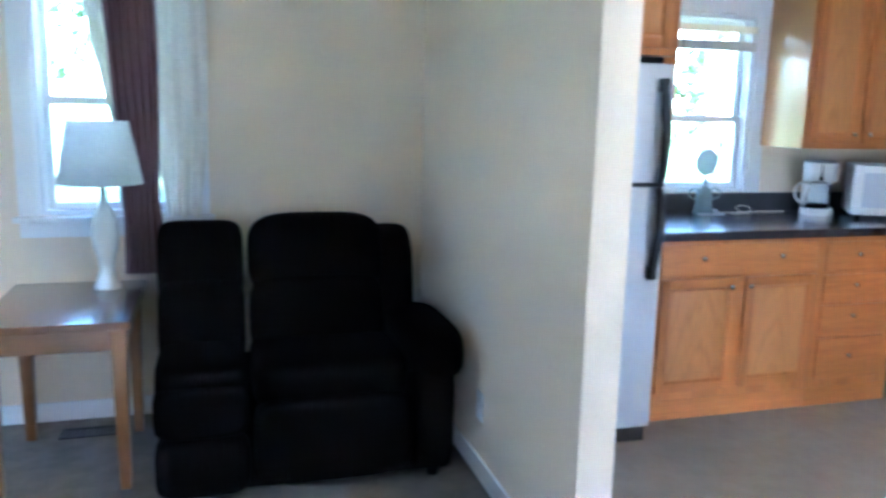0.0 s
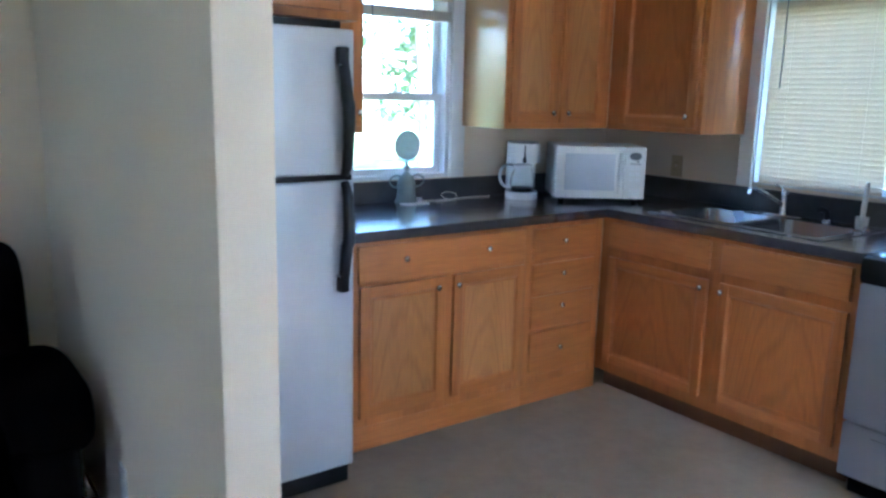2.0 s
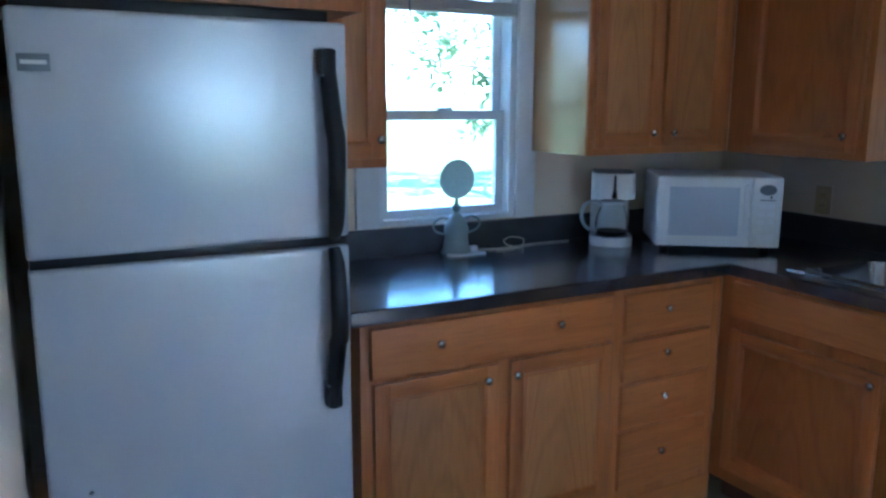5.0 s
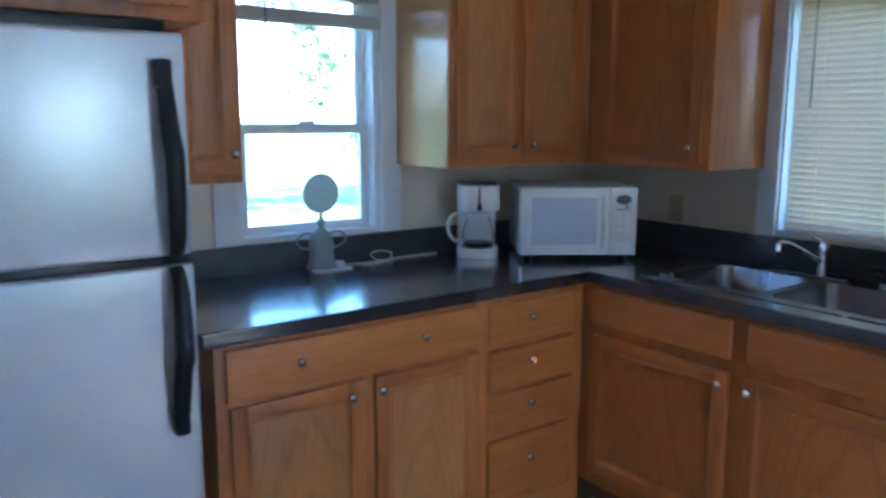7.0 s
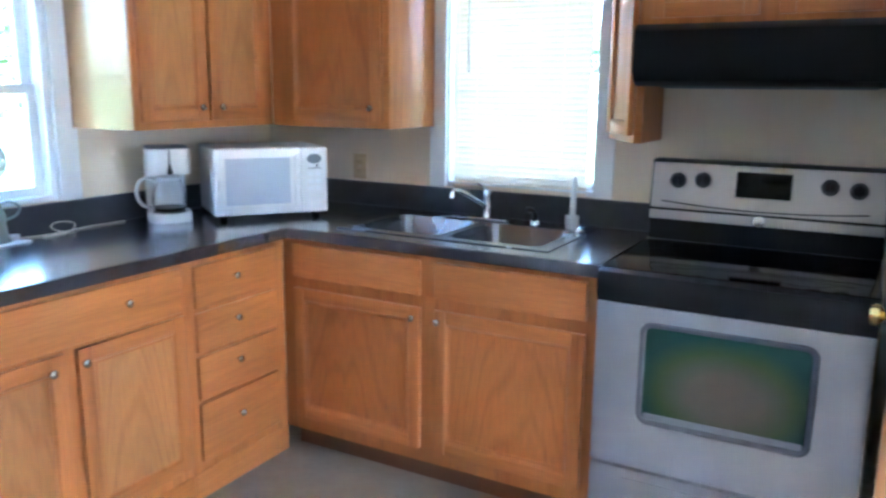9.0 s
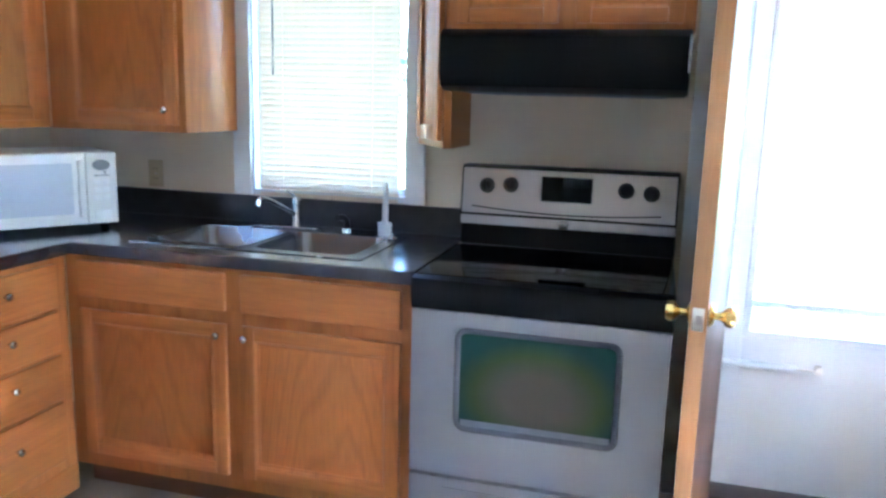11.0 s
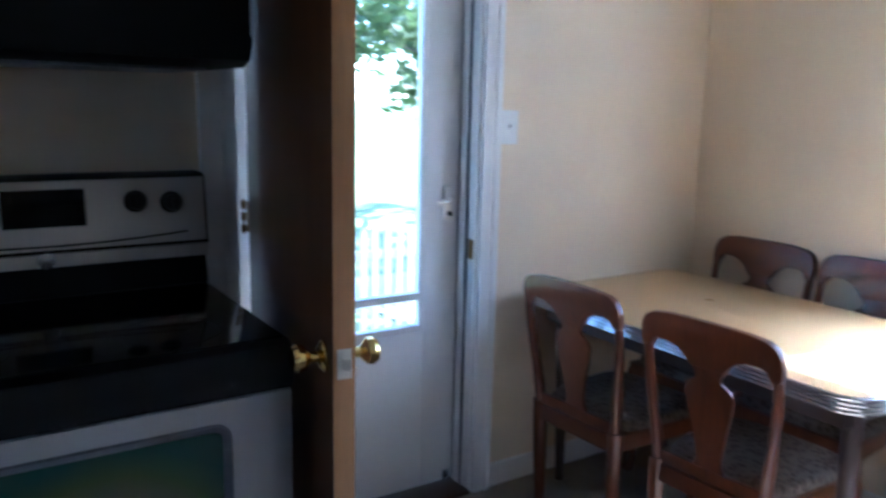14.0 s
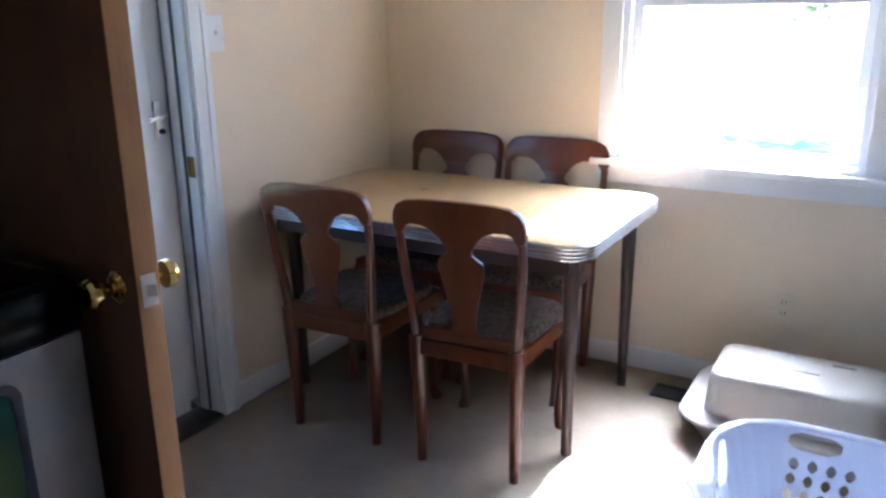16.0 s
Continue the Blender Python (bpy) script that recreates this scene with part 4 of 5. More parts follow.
sk = thing("sink", (3.67, 2.69, COUNTER), "double-bowl stainless steel sink set in the counter", "sink")
SZ = COUNTER + 0.004
part("rim", grid_slab((3.428, 3.4752, 3.8448, 3.928), (2.262, 2.312, 2.678, 2.712, 3.078, 3.128), [(1, 1), (1, 3)], lambda u, v, k: (u, v, (COUNTER + 0.0006, SZ)[k])), SINK_STEEL, sk, "", 30)
for y0, y1 in ((2.312, 2.678), (2.712, 3.078)):
    bw = part("bowl", bowl_shape(3.4752, y0, 3.8448, y1, SZ - 0.0006, 0.17, 0.055), SINK_STEEL, sk, "", 50)
    part("drain", lathe([(0.04, 0), (0.04, 0.002), (0.03, 0.003), (0.026, 0.001), (0.0005, 0.0012)], 24, (3.66, (y0 + y1) / 2, SZ - 0.1695)), CHROME, bw)
fc = thing("faucet", (3.885, 2.71, SZ), "chrome single-lever kitchen faucet", "faucet")
part("base_plate", moved(prism(rounded(3.862, 2.61, 3.912, 2.81, 0.02), SZ, SZ + 0.012, "Z", 0.003), Matrix.Identity(4)), CHROME, fc)
part("body", lathe([(0.022, 0), (0.019, 0.03), (0.0165, 0.085), (0.018, 0.1), (0.015, 0.112), (0.001, 0.116)], 20, (3.887, 2.71, SZ + 0.0122)), CHROME, fc)
sp = part("spout", tube(smooth_path([(3.88, 2.711, 0.985), (3.81, 2.724, 1.02), (3.73, 2.739, 1.056), (3.685, 2.748, 1.07), (3.668, 2.751, 1.064)], 6), 0.009, 12), CHROME, fc)
part("aerator", tube([(3.668, 2.751, 1.066), (3.664, 2.752, 1.042)], 0.011, 12), CHROME, sp)
part("lever", tube(smooth_path([(3.887, 2.71, 1.045), (3.883, 2.722, 1.062), (3.875, 2.75, 1.078)], 5), [0.009] * 6 + [0.008] * 4 + [0.006], 10, 0.6), CHROME, fc)
spr = thing("sink_sprayer", (3.89, 2.5, SZ), "dark pull-out sink sprayer in its chrome collar", "sprayer")
part("collar", lathe([(0.022, 0), (0.02, 0.014), (0.015, 0.018)], 18, (3.89, 2.5, SZ)), CHROME, spr)
part("sprayer_head", tube(smooth_path([(3.89, 2.5, SZ + 0.017), (3.888, 2.502, SZ + 0.045), (3.87, 2.51, SZ + 0.06), (3.845, 2.52, SZ + 0.062)], 4), 0.012, 12), BLACK_PLASTIC, spr)
bt = thing("dish_brush", (3.84, 2.33, SZ), "white upright dish brush in a clear cup by the sink", "brush")
part("cup", lathe([(0.024, 0.0), (0.027, 0.05), (0.0255, 0.05), (0.0225, 0.003), (0.0005, 0.003)], 20, (3.885, 2.345, SZ)), WHITE_PLASTIC, bt)
part("handle", tube([(3.885, 2.345, SZ + 0.004), (3.886, 2.344, SZ + 0.1), (3.889, 2.342, SZ + 0.2)], [0.011, 0.0125, 0.008], 12, 0.6), WHITE_PLASTIC, bt)
stp = thing("sink_stopper", (3.85, 2.29, SZ), "small chrome sink stopper on the sink rim", "stopper")
part("disc", lathe([(0.02, 0), (0.021, 0.008), (0.012, 0.014), (0.008, 0.024), (0.001, 0.026)], 18, (3.8, 2.285, SZ + 0.0003)), CHROME, stp)

# ---- microwave, turned across the corner ----
mw = thing("microwave", (0, 0, 0), "white countertop microwave oven with pale door screen", "microwave")
MWW, MWD, MWH, MWZ = 0.458, 0.335, 0.269, 0.022
part("case", box(-MWW / 2, 0.018, MWZ, MWW / 2, MWD, MWZ + MWH, 0.008, 3), WHITE_PLASTIC, mw)
dm = part("door", box(-MWW / 2 + 0.001, 0.0, MWZ + 0.002, 0.118, 0.0175, MWZ + MWH - 0.002, 0.006, 3), WHITE_PLASTIC, mw)
part("screen", box(-MWW / 2 + 0.044, -0.0015, MWZ + 0.044, 0.072, 0.0005, MWZ + MWH - 0.04, 0.004), MW_DOOR, dm, "pale blue-grey perforated screen")
part("door_handle", box(0.09, -0.008, MWZ + 0.03, 0.108, 0.0005, MWZ + MWH - 0.03, 0.006, 3), WHITE_PLASTIC, dm, "white moulded grip")
cp = part("control_panel", box(0.119, 0.0, MWZ + 0.002, MWW / 2 - 0.001, 0.0175, MWZ + MWH - 0.002, 0.006, 3), WHITE_PLASTIC, mw)
part("dial", lathe([(0.031, 0), (0.029, 0.004), (0.001, 0.005)], 28, (0, 0, 0), "-Y"), GREY_PLASTIC, cp, "dark oval maker's plate").data.transform(Matrix.Translation((0.174, -0.0003, 0.243)) @ Matrix.Diagonal((1, 1, 0.65, 1)))
for k in range(6):
    part("button", box(0.143 + 0.032 * (k % 2), -0.002, 0.172 - 0.03 * (k // 2), 0.169 + 0.032 * (k % 2), 0.0002, 0.19 - 0.03 * (k // 2), 0.002), VINYL_WHITE, cp)
part("text_bar", box(0.148, -0.0008, 0.203, 0.202, 0.0002, 0.2065, 0), GREY_PLASTIC, cp)
part("indicator", lathe([(0.0045, 0), (0.004, 0.001), (0.0005, 0.0015)], 12, (0.186, -0.0003, 0.216), "-Y"), BLACK_PLASTIC, cp, "small dark indicator")
part("open_button", box(0.143, -0.003, 0.042, 0.203, 0.0002, 0.074, 0.003), VINYL_WHITE, cp)
for x in (-0.19, 0.19):
    for y in (0.05, 0.29):
        part("foot", lathe([(0.014, 0), (0.018, MWZ - 0.0005)], 12, (x, y, 0.0)), BLACK_PLASTIC, mw)
mw.matrix_basis = Matrix.Translation((3.4475, 3.4565, COUNTER)) @ pose(0, 0, 0, 0, 0, -34.5)

# ---- coffee maker ----
cm = thing("coffee_maker", (0, 0, 0), "white drip coffee maker with glass carafe", "coffee maker")
part("base", moved(prism(rounded(-0.085, -0.09, 0.085, 0.115, 0.07), 0.0, 0.042, "Z", 0.006), Matrix.Identity(4)), WHITE_PLASTIC, cm)
part("hot_plate", lathe([(0.066, 0), (0.066, 0.003), (0.001, 0.0035)], 28, (0, -0.02, 0.0422)), BLACK_PLASTIC, cm)
part("tower", moved(prism(rounded(-0.08, 0.062, 0.08, 0.113, 0.02), 0.0425, 0.31, "Z", 0.004), Matrix.Identity(4)), WHITE_PLASTIC, cm)
hdp = part("brew_head", moved(prism(rounded(-0.087, -0.085, 0.087, 0.0615, 0.05), 0.205, 0.312, "Z", 0.008), Matrix.Identity(4)), WHITE_PLASTIC, cm)
part("dark_slot", prism([(-0.003, 0.306), (0.003, 0.306), (0.004, 0.25), (0.011, 0.216), (0.008, 0.207), (-0.008, 0.207), (-0.011, 0.216), (-0.004, 0.25)], -0.0872, -0.0852, "Y"), BLACK_PLASTIC, hdp, "dark gap in the brew head")
part("lid", moved(prism(rounded(-0.08, -0.078, 0.08, 0.105, 0.045), 0.3125, 0.318, "Z", 0.002), Matrix.Identity(4)), GREY_PLASTIC, cm)
cf = part("carafe", lathe([(0.05, 0.0), (0.064, 0.01), (0.068, 0.045), (0.062, 0.085), (0.048, 0.118), (0.05, 0.132), (0.048, 0.132), (0.0455, 0.118), (0.0595, 0.084), (0.0655, 0.045), (0.0615, 0.012), (0.048, 0.003), (0.0005, 0.003)], 32, (0, -0.02, 0.046)), CARAFE_GLASS, cm, "clear glass carafe")
part("carafe_lid", lathe([(0.05, 0), (0.05, 0.012), (0.03, 0.02), (0.001, 0.021)], 24, (0, -0.02, 0.1785)), WHITE_PLASTIC, cf)
part("carafe_handle", tube(smooth_path([(-0.044, -0.026, 0.172), (-0.08, -0.04, 0.19), (-0.112, -0.05, 0.178), (-0.126, -0.055, 0.14), (-0.119, -0.052, 0.1), (-0.096, -0.044, 0.074), (-0.064, -0.032, 0.066)], 6), 0.0105, 12, 0.7), WHITE_PLASTIC, cf)
part("coffee_rest", lathe([(0.058, 0), (0.063, 0.014), (0.0005, 0.0142)], 28, (0, -0.02, 0.0505)), BLACK_PLASTIC, cf, "dark coffee left in the carafe")
cm.matrix_basis = Matrix.Translation((3.212, 3.79, COUNTER)) @ pose(0, 0, 0, 0, 0, -35.1) @ Matrix.Diagonal((0.97, 0.97, 0.93, 1.0))

# ---- ornament before the window ----
orn = thing("round_ornament", (2.563, 3.915, COUNTER), "small round-headed metal ornament with curled arms", "ornament")
part("disc", lathe([(0.071, -0.006), (0.073, -0.002), (0.073, 0.002), (0.071, 0.006)], 40, (2.567, 3.912, 1.205), "-Y"), FROSTED, orn, "frosted translucent round head")
part("stem", lathe([(0.058, 0), (0.058, 0.008), (0.05, 0.02), (0.044, 0.06), (0.046, 0.095), (0.036, 0.128), (0.018, 0.144), (0.008, 0.156), (0.0165, 0.17), (0.0165, 0.18), (0.008, 0.19), (0.007, 0.212)], 24, (2.565, 3.912, COUNTER)), PALE_METAL, orn)
for s in (-1, 1):
    part("arm", tube(smooth_path([(2.565 + s * 0.03, 3.912, 1.054), (2.565 + s * 0.062, 3.91, 1.062), (2.565 + s * 0.092, 3.908, 1.05), (2.565 + s * 0.1, 3.907, 1.03), (2.565 + s * 0.082, 3.908, 1.01), (2.565 + s * 0.044, 3.91, 1.0)], 6), 0.0042, 8), PALE_METAL, orn)
cord = thing("power_cord", (2.85, 3.9, COUNTER), "pale power cord lying along the backsplash", "cord")
part("cable", tube(smooth_path([(2.66, 3.92, 0.9285), (2.74, 3.90, 0.9285), (2.83, 3.905, 0.9285), (2.94, 3.925, 0.9285), (3.03, 3.92, 0.9285), (3.1, 3.918, 0.9285)], 8), 0.0026, 8), CREAM_PLASTIC, cord)
part("loop", tube(smooth_path([(2.83, 3.9, 0.9285), (2.8, 3.915, 0.935), (2.79, 3.93, 0.952), (2.83, 3.936, 0.962), (2.88, 3.93, 0.952), (2.87, 3.91, 0.936), (2.83, 3.89, 0.9285), (2.78, 3.875, 0.9285), (2.72, 3.87, 0.9285)], 8), 0.0024, 8), CREAM_PLASTIC, cord)
part("plug", box(2.628, 3.908, 0.9255, 2.66, 3.932, 0.945, 0.004), WHITE_PLASTIC, cord)
tray = thing("spoon_rest", (2.6, 3.82, COUNTER), "thin-rimmed clear spoon rest on the counter", "tray")
part("dish", moved(prism(rounded(2.5, 3.83, 2.66, 3.885, 0.025), COUNTER + 0.0005, COUNTER + 0.006, "Z", 0.002), Matrix.Identity(4)), NICKEL, tray)

# ---- blinds ----
bl = thing("window_blind", (WALL_E + 0.014, 2.64, 1.04), "closed white mini blind in the sink window", "blind")
part("head_rail", box(WALL_E - 0.004, 2.336, 1.935, WALL_E + 0.024, 2.944, 1.97, 0.002), BLIND, bl)
slat_mesh = mesh_of("slat", moved(join(prism([(-0.0125, -0.0008), (-0.006, 0.0007), (0.0, 0.0012), (0.006, 0.0007), (0.0125, -0.0008), (0.0125, -0.0012), (0.006, 0.0003), (0.0, 0.0008), (-0.006, 0.0003), (-0.0125, -0.0012)], -0.298, 0.298, "Y")), pose(0, 0, 0, 0, 75, 0)), BLIND, 60)
nslat = 37
for k in range(nslat):
    ob = new("slat", slat_mesh)
    ob.parent = bl
    ob.matrix_parent_inverse = Matrix.Translation(-bl.location)
    ob.matrix_basis = Matrix.Translation((WALL_E + 0.01, 2.64 + 0.0015 * math.sin(k * 2.1), 1.0605 + k * 0.0237)) @ pose(0, 0, 0, 0.04 * math.sin(k * 1.7), 0.7 * math.sin(k * 0.9), 0)
part("bottom_rail", box(WALL_E - 0.002, 2.342, 1.0375, WALL_E + 0.022, 2.938, 1.05, 0.003), BLIND, bl)
for y in (2.45, 2.83):
    part("ladder_cord", tube([(WALL_E - 0.0035, y, 1.05), (WALL_E - 0.0035, y, 1.94)], 0.0011, 6), BLIND, bl)
part("wand", tube([(WALL_E - 0.008, 2.87, 1.93), (WALL_E - 0.012, 2.868, 1.52)], 0.003, 8), GREY_PLASTIC, bl, "grey tilt wand")
rb = thing("raised_blind", (2.565, WALL_N + 0.02, 1.83), "white mini blind pulled up at the window head", "blind")
part("head_rail", box(2.297, WALL_N - 0.002, 1.902, 2.862, WALL_N + 0.036, 1.938, 0.002), BLIND, rb)
for k in range(5):
    part("slat", box(2.3, WALL_N + 0.004, 1.857 + k * 0.0095, 2.86, WALL_N + 0.03, 1.8582 + k * 0.0095, 0), BLIND, rb)
for k in range(10):
    part("slat", box(2.3 + 0.001 * (k % 3), WALL_N + 0.002 + 0.001 * (k % 2), 1.8235 + k * 0.0031, 2.86 - 0.001 * (k % 2), WALL_N + 0.03, 1.826 + k * 0.0031, 0), STACK, rb)
part("bottom_rail", box(2.3, WALL_N + 0.001, 1.806, 2.861, WALL_N + 0.032, 1.8228, 0.003), STACK, rb)
part("wand", tube([(2.395, WALL_N - 0.004, 1.91), (2.405, WALL_N - 0.006, 1.62)], 0.003, 8), GREY_PLASTIC, rb, "thin tilt wand")


# ---- wall plates ----
def plate(name, at, u, z, mat, label, toggle):
    t = thing(name, (*at(u, 0), z), label, "switch" if toggle else "outlet")
    part("plate", bx(at, u - 0.036, -0.006, z - 0.058, u + 0.036, -0.0004, z + 0.058, 0.003), mat, t)
    if toggle:
        part("toggle", join(bx(at, u - 0.006, -0.008, z - 0.014, u + 0.006, -0.0055, z + 0.014, 0.001), bx(at, u - 0.004, -0.018, z - 0.002, u + 0.004, -0.0055, z + 0.011, 0.002)), mat, t)
    else:
        for dz in (-0.021, 0.021):
            s = part("socket", bx(at, u - 0.016, -0.0075, z + dz - 0.014, u + 0.016, -0.0055, z + dz + 0.014, 0.004), mat, t)
            part("slot", join(bx(at, u - 0.008, -0.0079, z + dz - 0.004, u - 0.0055, -0.0073, z + dz + 0.005, 0), bx(at, u + 0.0055, -0.0079, z + dz - 0.004, u + 0.008, -0.0073, z + dz + 0.005, 0)), BLACK_PLASTIC, s)
    for dz in ((-0.03, 0.03) if toggle else (0.0,)):
        part("screw", lathe([(0.003, 0), (0.002, 0.001)], 8, (*at(u, -0.0062), z + dz), "-X" if at is east else ("-Y" if at is north else ("Y" if at is south else "-X"))), NICKEL, t)


def partition_side(u, w):
    return (PART_X0 + w, u)


plate("light_switch", east, 0.205, 1.325, WHITE_PLASTIC, "white toggle light switch beside the back door", True)
plate("wall_outlet", east, 3.43, 1.1, BEIGE_PLASTIC, "beige wall outlet above the counter", False)
plate("wall_outlet", south, 2.32, 0.352, CREAM_PLASTIC, "cream wall outlet under the window", False)
plate("wall_outlet", partition_side, 2.99, 0.3, WHITE_PLASTIC, "white wall outlet low on the partition", False)


def register(name, x, y, turn, size=1.0):
    t = thing(name, (0, 0, 0), "dark metal floor register", "floor vent")
    part("frame", ring(lambda u, w: (u, w), -0.14, 0.14, -0.055, 0.055, 0.0, 0.006, 0.014, 0.012, 0.012, 0.001), REGISTER, t)
    for k in range(9):
        part("louvre", box(-0.122 + k * 0.0275, 0.0008, -0.042, -0.116 + k * 0.0275, 0.005, 0.042, 0), REGISTER, t)
    part("pan", box(-0.125, 0.0, -0.0425, 0.125, 0.0007, 0.0425, 0), BLACK_PLASTIC, t)
    t.matrix_basis = Matrix.Translation((x, y, 0.0026)) @ pose(0, 0, 0, 0, 0, turn) @ pose(0, 0, 0, 90, 0, 0) @ Matrix.Diagonal((size, 1, 1, 1))


register("floor_register", 2.645, -0.62, 0, 0.55)
register("floor_register", -0.56, 3.79, 0)

# ---- dining table ----
tb = thing("dining_table", (3.39, -0.25, 0), "laminate dinette table with cream top and ribbed metal edge", "table")
TX0, TX1, TY0, TY1, TZ = 2.755, 4.005, -0.672, 0.125, 0.748
part("tabletop", prism(rounded(TX0 + 0.004, TY0 + 0.004, TX1 - 0.004, TY1 - 0.004, 0.085, 8), TZ - 0.03, TZ, "Z", 0.002), LAMINATE_TABLE, tb)
rimz = [TZ - 0.046 + 0.0112 * k for k in range(4)]
part("rim", join(*[tube([Vector((a, b, z + 0.0055)) for a, b in rounded(TX0, TY0, TX1, TY1, 0.088, 8)] + [Vector((*rounded(TX0, TY0, TX1, TY1, 0.088, 8)[0], z + 0.0055))], 0.0062, 8) for z in rimz]), TABLE_EDGE, tb, "ribbed bright metal edging")
part("apron", grid_slab((TX0 + 0.07, TX0 + 0.085, TX1 - 0.085, TX1 - 0.07), (TY0 + 0.06, TY0 + 0.075, TY1 - 0.075, TY1 - 0.06), [(1, 1)], lambda u, v, k: (u, v, (TZ - 0.105, TZ - 0.0305)[k])), BROWN_METAL, tb, "", 30)
for fx, tx in ((2.845, 2.84), (3.93, 3.92)):
    for fy, ty in ((-0.03, -0.0), (-0.61, -0.58)):
        lg = part("leg", tube([(fx, fy, 0.012), (tx, ty, TZ - 0.031)], [0.0165, 0.027], 16), BROWN_METAL, tb, "dark tapered leg")
        part("foot", lathe([(0.0175, 0), (0.0185, 0.012), (0.0165, 0.02)], 16, (fx, fy, 0.0005)), BROWN_METAL, lg)


# ---- dining chairs ----
def lean(bm):
    for v in bm.verts:
        v.co.y += 0.115 * max(0.0, v.co.z - 0.42) + 0.06 * max(0.0, v.co.z - 0.42) ** 2
    return bm


def mirror_outline(half):
    return half + [(-a, b) for a, b in reversed(half)]


def dining_chair():
    c = thing("dining_chair", (0, 0, 0), "dark cherry dining chair with vase splat and woven seat", "chair", "chairs round the dining table")
    half = [(0.0, 0.88), (0.06, 0.881), (0.13, 0.879), (0.185, 0.873), (0.212, 0.86), (0.227, 0.838), (0.232, 0.812), (0.23, 0.785), (0.222, 0.772), (0.205, 0.77), (0.196, 0.782), (0.186, 0.797), (0.165, 0.803), (0.125, 0.801), (0.095, 0.79), (0.07, 0.772), (0.055, 0.752)]
    crest = mirror_outline(half[1:])
    part("crest_rail", lean(prism(crest, -0.012, 0.013, "Y", 0.004)), CHERRY, c)
    sp_half = [(0.054, 0.7515), (0.042, 0.735), (0.044, 0.722), (0.062, 0.712), (0.078, 0.7), (0.082, 0.68), (0.074, 0.64), (0.06, 0.59), (0.048, 0.54), (0.042, 0.505), (0.043, 0.485), (0.052, 0.47), (0.062, 0.46)]
    part("splat", lean(prism(mirror_outline(sp_half), -0.006, 0.007, "Y", 0.002)), CHERRY, c, "vase-shaped back splat")
    for s in (-1, 1):
        st = part("stile", lean(tube(smooth_path([(s * 0.186, 0.0, 0.425), (s * 0.19, 0.0, 0.5), (s * 0.203, 0.0, 0.6), (s * 0.214, 0.0, 0.7), (s * 0.216, 0.0, 0.776)], 5), [0.02] * 8 + [0.018] * 8 + [0.0165] * 5, 12, 0.8)), CHERRY, c)
        part("rear_leg", tube(smooth_path([(s * 0.186, 0.0, 0.44), (s * 0.186, 0.0, 0.36), (s * 0.184, -0.004, 0.22), (s * 0.181, -0.008, 0.09), (s * 0.18, -0.006, 0.0)], 5), [0.029 - 0.0006 * q for q in range(21)], 12), CHERRY, c)
        part("front_leg", tube(smooth_path([(s * 0.208, -0.385, 0.41), (s * 0.218, -0.395, 0.34), (s * 0.212, -0.39, 0.22), (s * 0.2, -0.378, 0.1), (s * 0.203, -0.383, 0.04), (s * 0.212, -0.395, 0.0)], 5), [0.026, 0.028, 0.03, 0.03, 0.029, 0.027, 0.025, 0.023, 0.021, 0.02, 0.018, 0.017, 0.016, 0.015, 0.0145, 0.0145, 0.015, 0.0155, 0.016, 0.017, 0.018, 0.02, 0.022, 0.024, 0.025, 0.025], 12), CHERRY, c, "curved cabriole front leg")
    part("seat_frame", prism([(-0.2, 0.018), (0.2, 0.018), (0.232, -0.4), (0.2, -0.418), (-0.2, -0.418), (-0.232, -0.4)], 0.375, 0.428, "Z", 0.006), CHERRY, c)
    seat = cushion(0.42, 0.40, 0.06)
    for v in seat.verts:
        v.co.x *= 1.0 - 0.09 * (v.co.y / 0.2)
    part("seat", moved(seat, Matrix.Translation((0, -0.205, 0.442))), SEAT, c, "woven beige and brown patterned seat", 60)
    part("back_rail", lean(box(-0.17, -0.009, 0.43, 0.17, 0.01, 0.468, 0.004)), CHERRY, c)
    return c


def cushion(w, d, h, k=5.0, cuts=9):
    """A soft box, w by d by h, round its centre."""
    bm = bmesh.new()
    bmesh.ops.create_cube(bm, size=2.0)
    bmesh.ops.subdivide_edges(bm, edges=list(bm.edges), cuts=cuts, use_grid_fill=True)
    for v in bm.verts:
        p = v.co
        big = max(abs(p.x), abs(p.y), abs(p.z))
        norm = (abs(p.x) ** k + abs(p.y) ** k + abs(p.z) ** k) ** (1 / k)
        q = p * (big / norm) if norm else p
        v.co = Vector((q.x * w / 2, q.y * d / 2, q.z * h / 2))
    return bm


chair = dining_chair()
for o in chair.children_recursive:
    o.data.transform(Matrix.Diagonal((0.88, 1.0, 1.0, 1.0)))
chair.matrix_basis = pose(3.583, 0.228, 0, 0, 0, 3)
copy_thing(chair, pose(3.083, 0.215, 0, 0, 0, 4))
copy_thing(chair, pose(3.655, -0.71, 0, 0, 0, 180) @ Matrix.Diagonal((1.06, 1.0, 1.035, 1.0)))
copy_thing(chair, pose(3.205, -0.712, 0, 0, 0, 181) @ Matrix.Diagonal((1.06, 1.0, 1.035, 1.0)))

# ---- litter box and laundry basket ----
lb = thing("litter_box", (2.28, -0.5, 0), "cream plastic covered litter box under the window", "litter box")


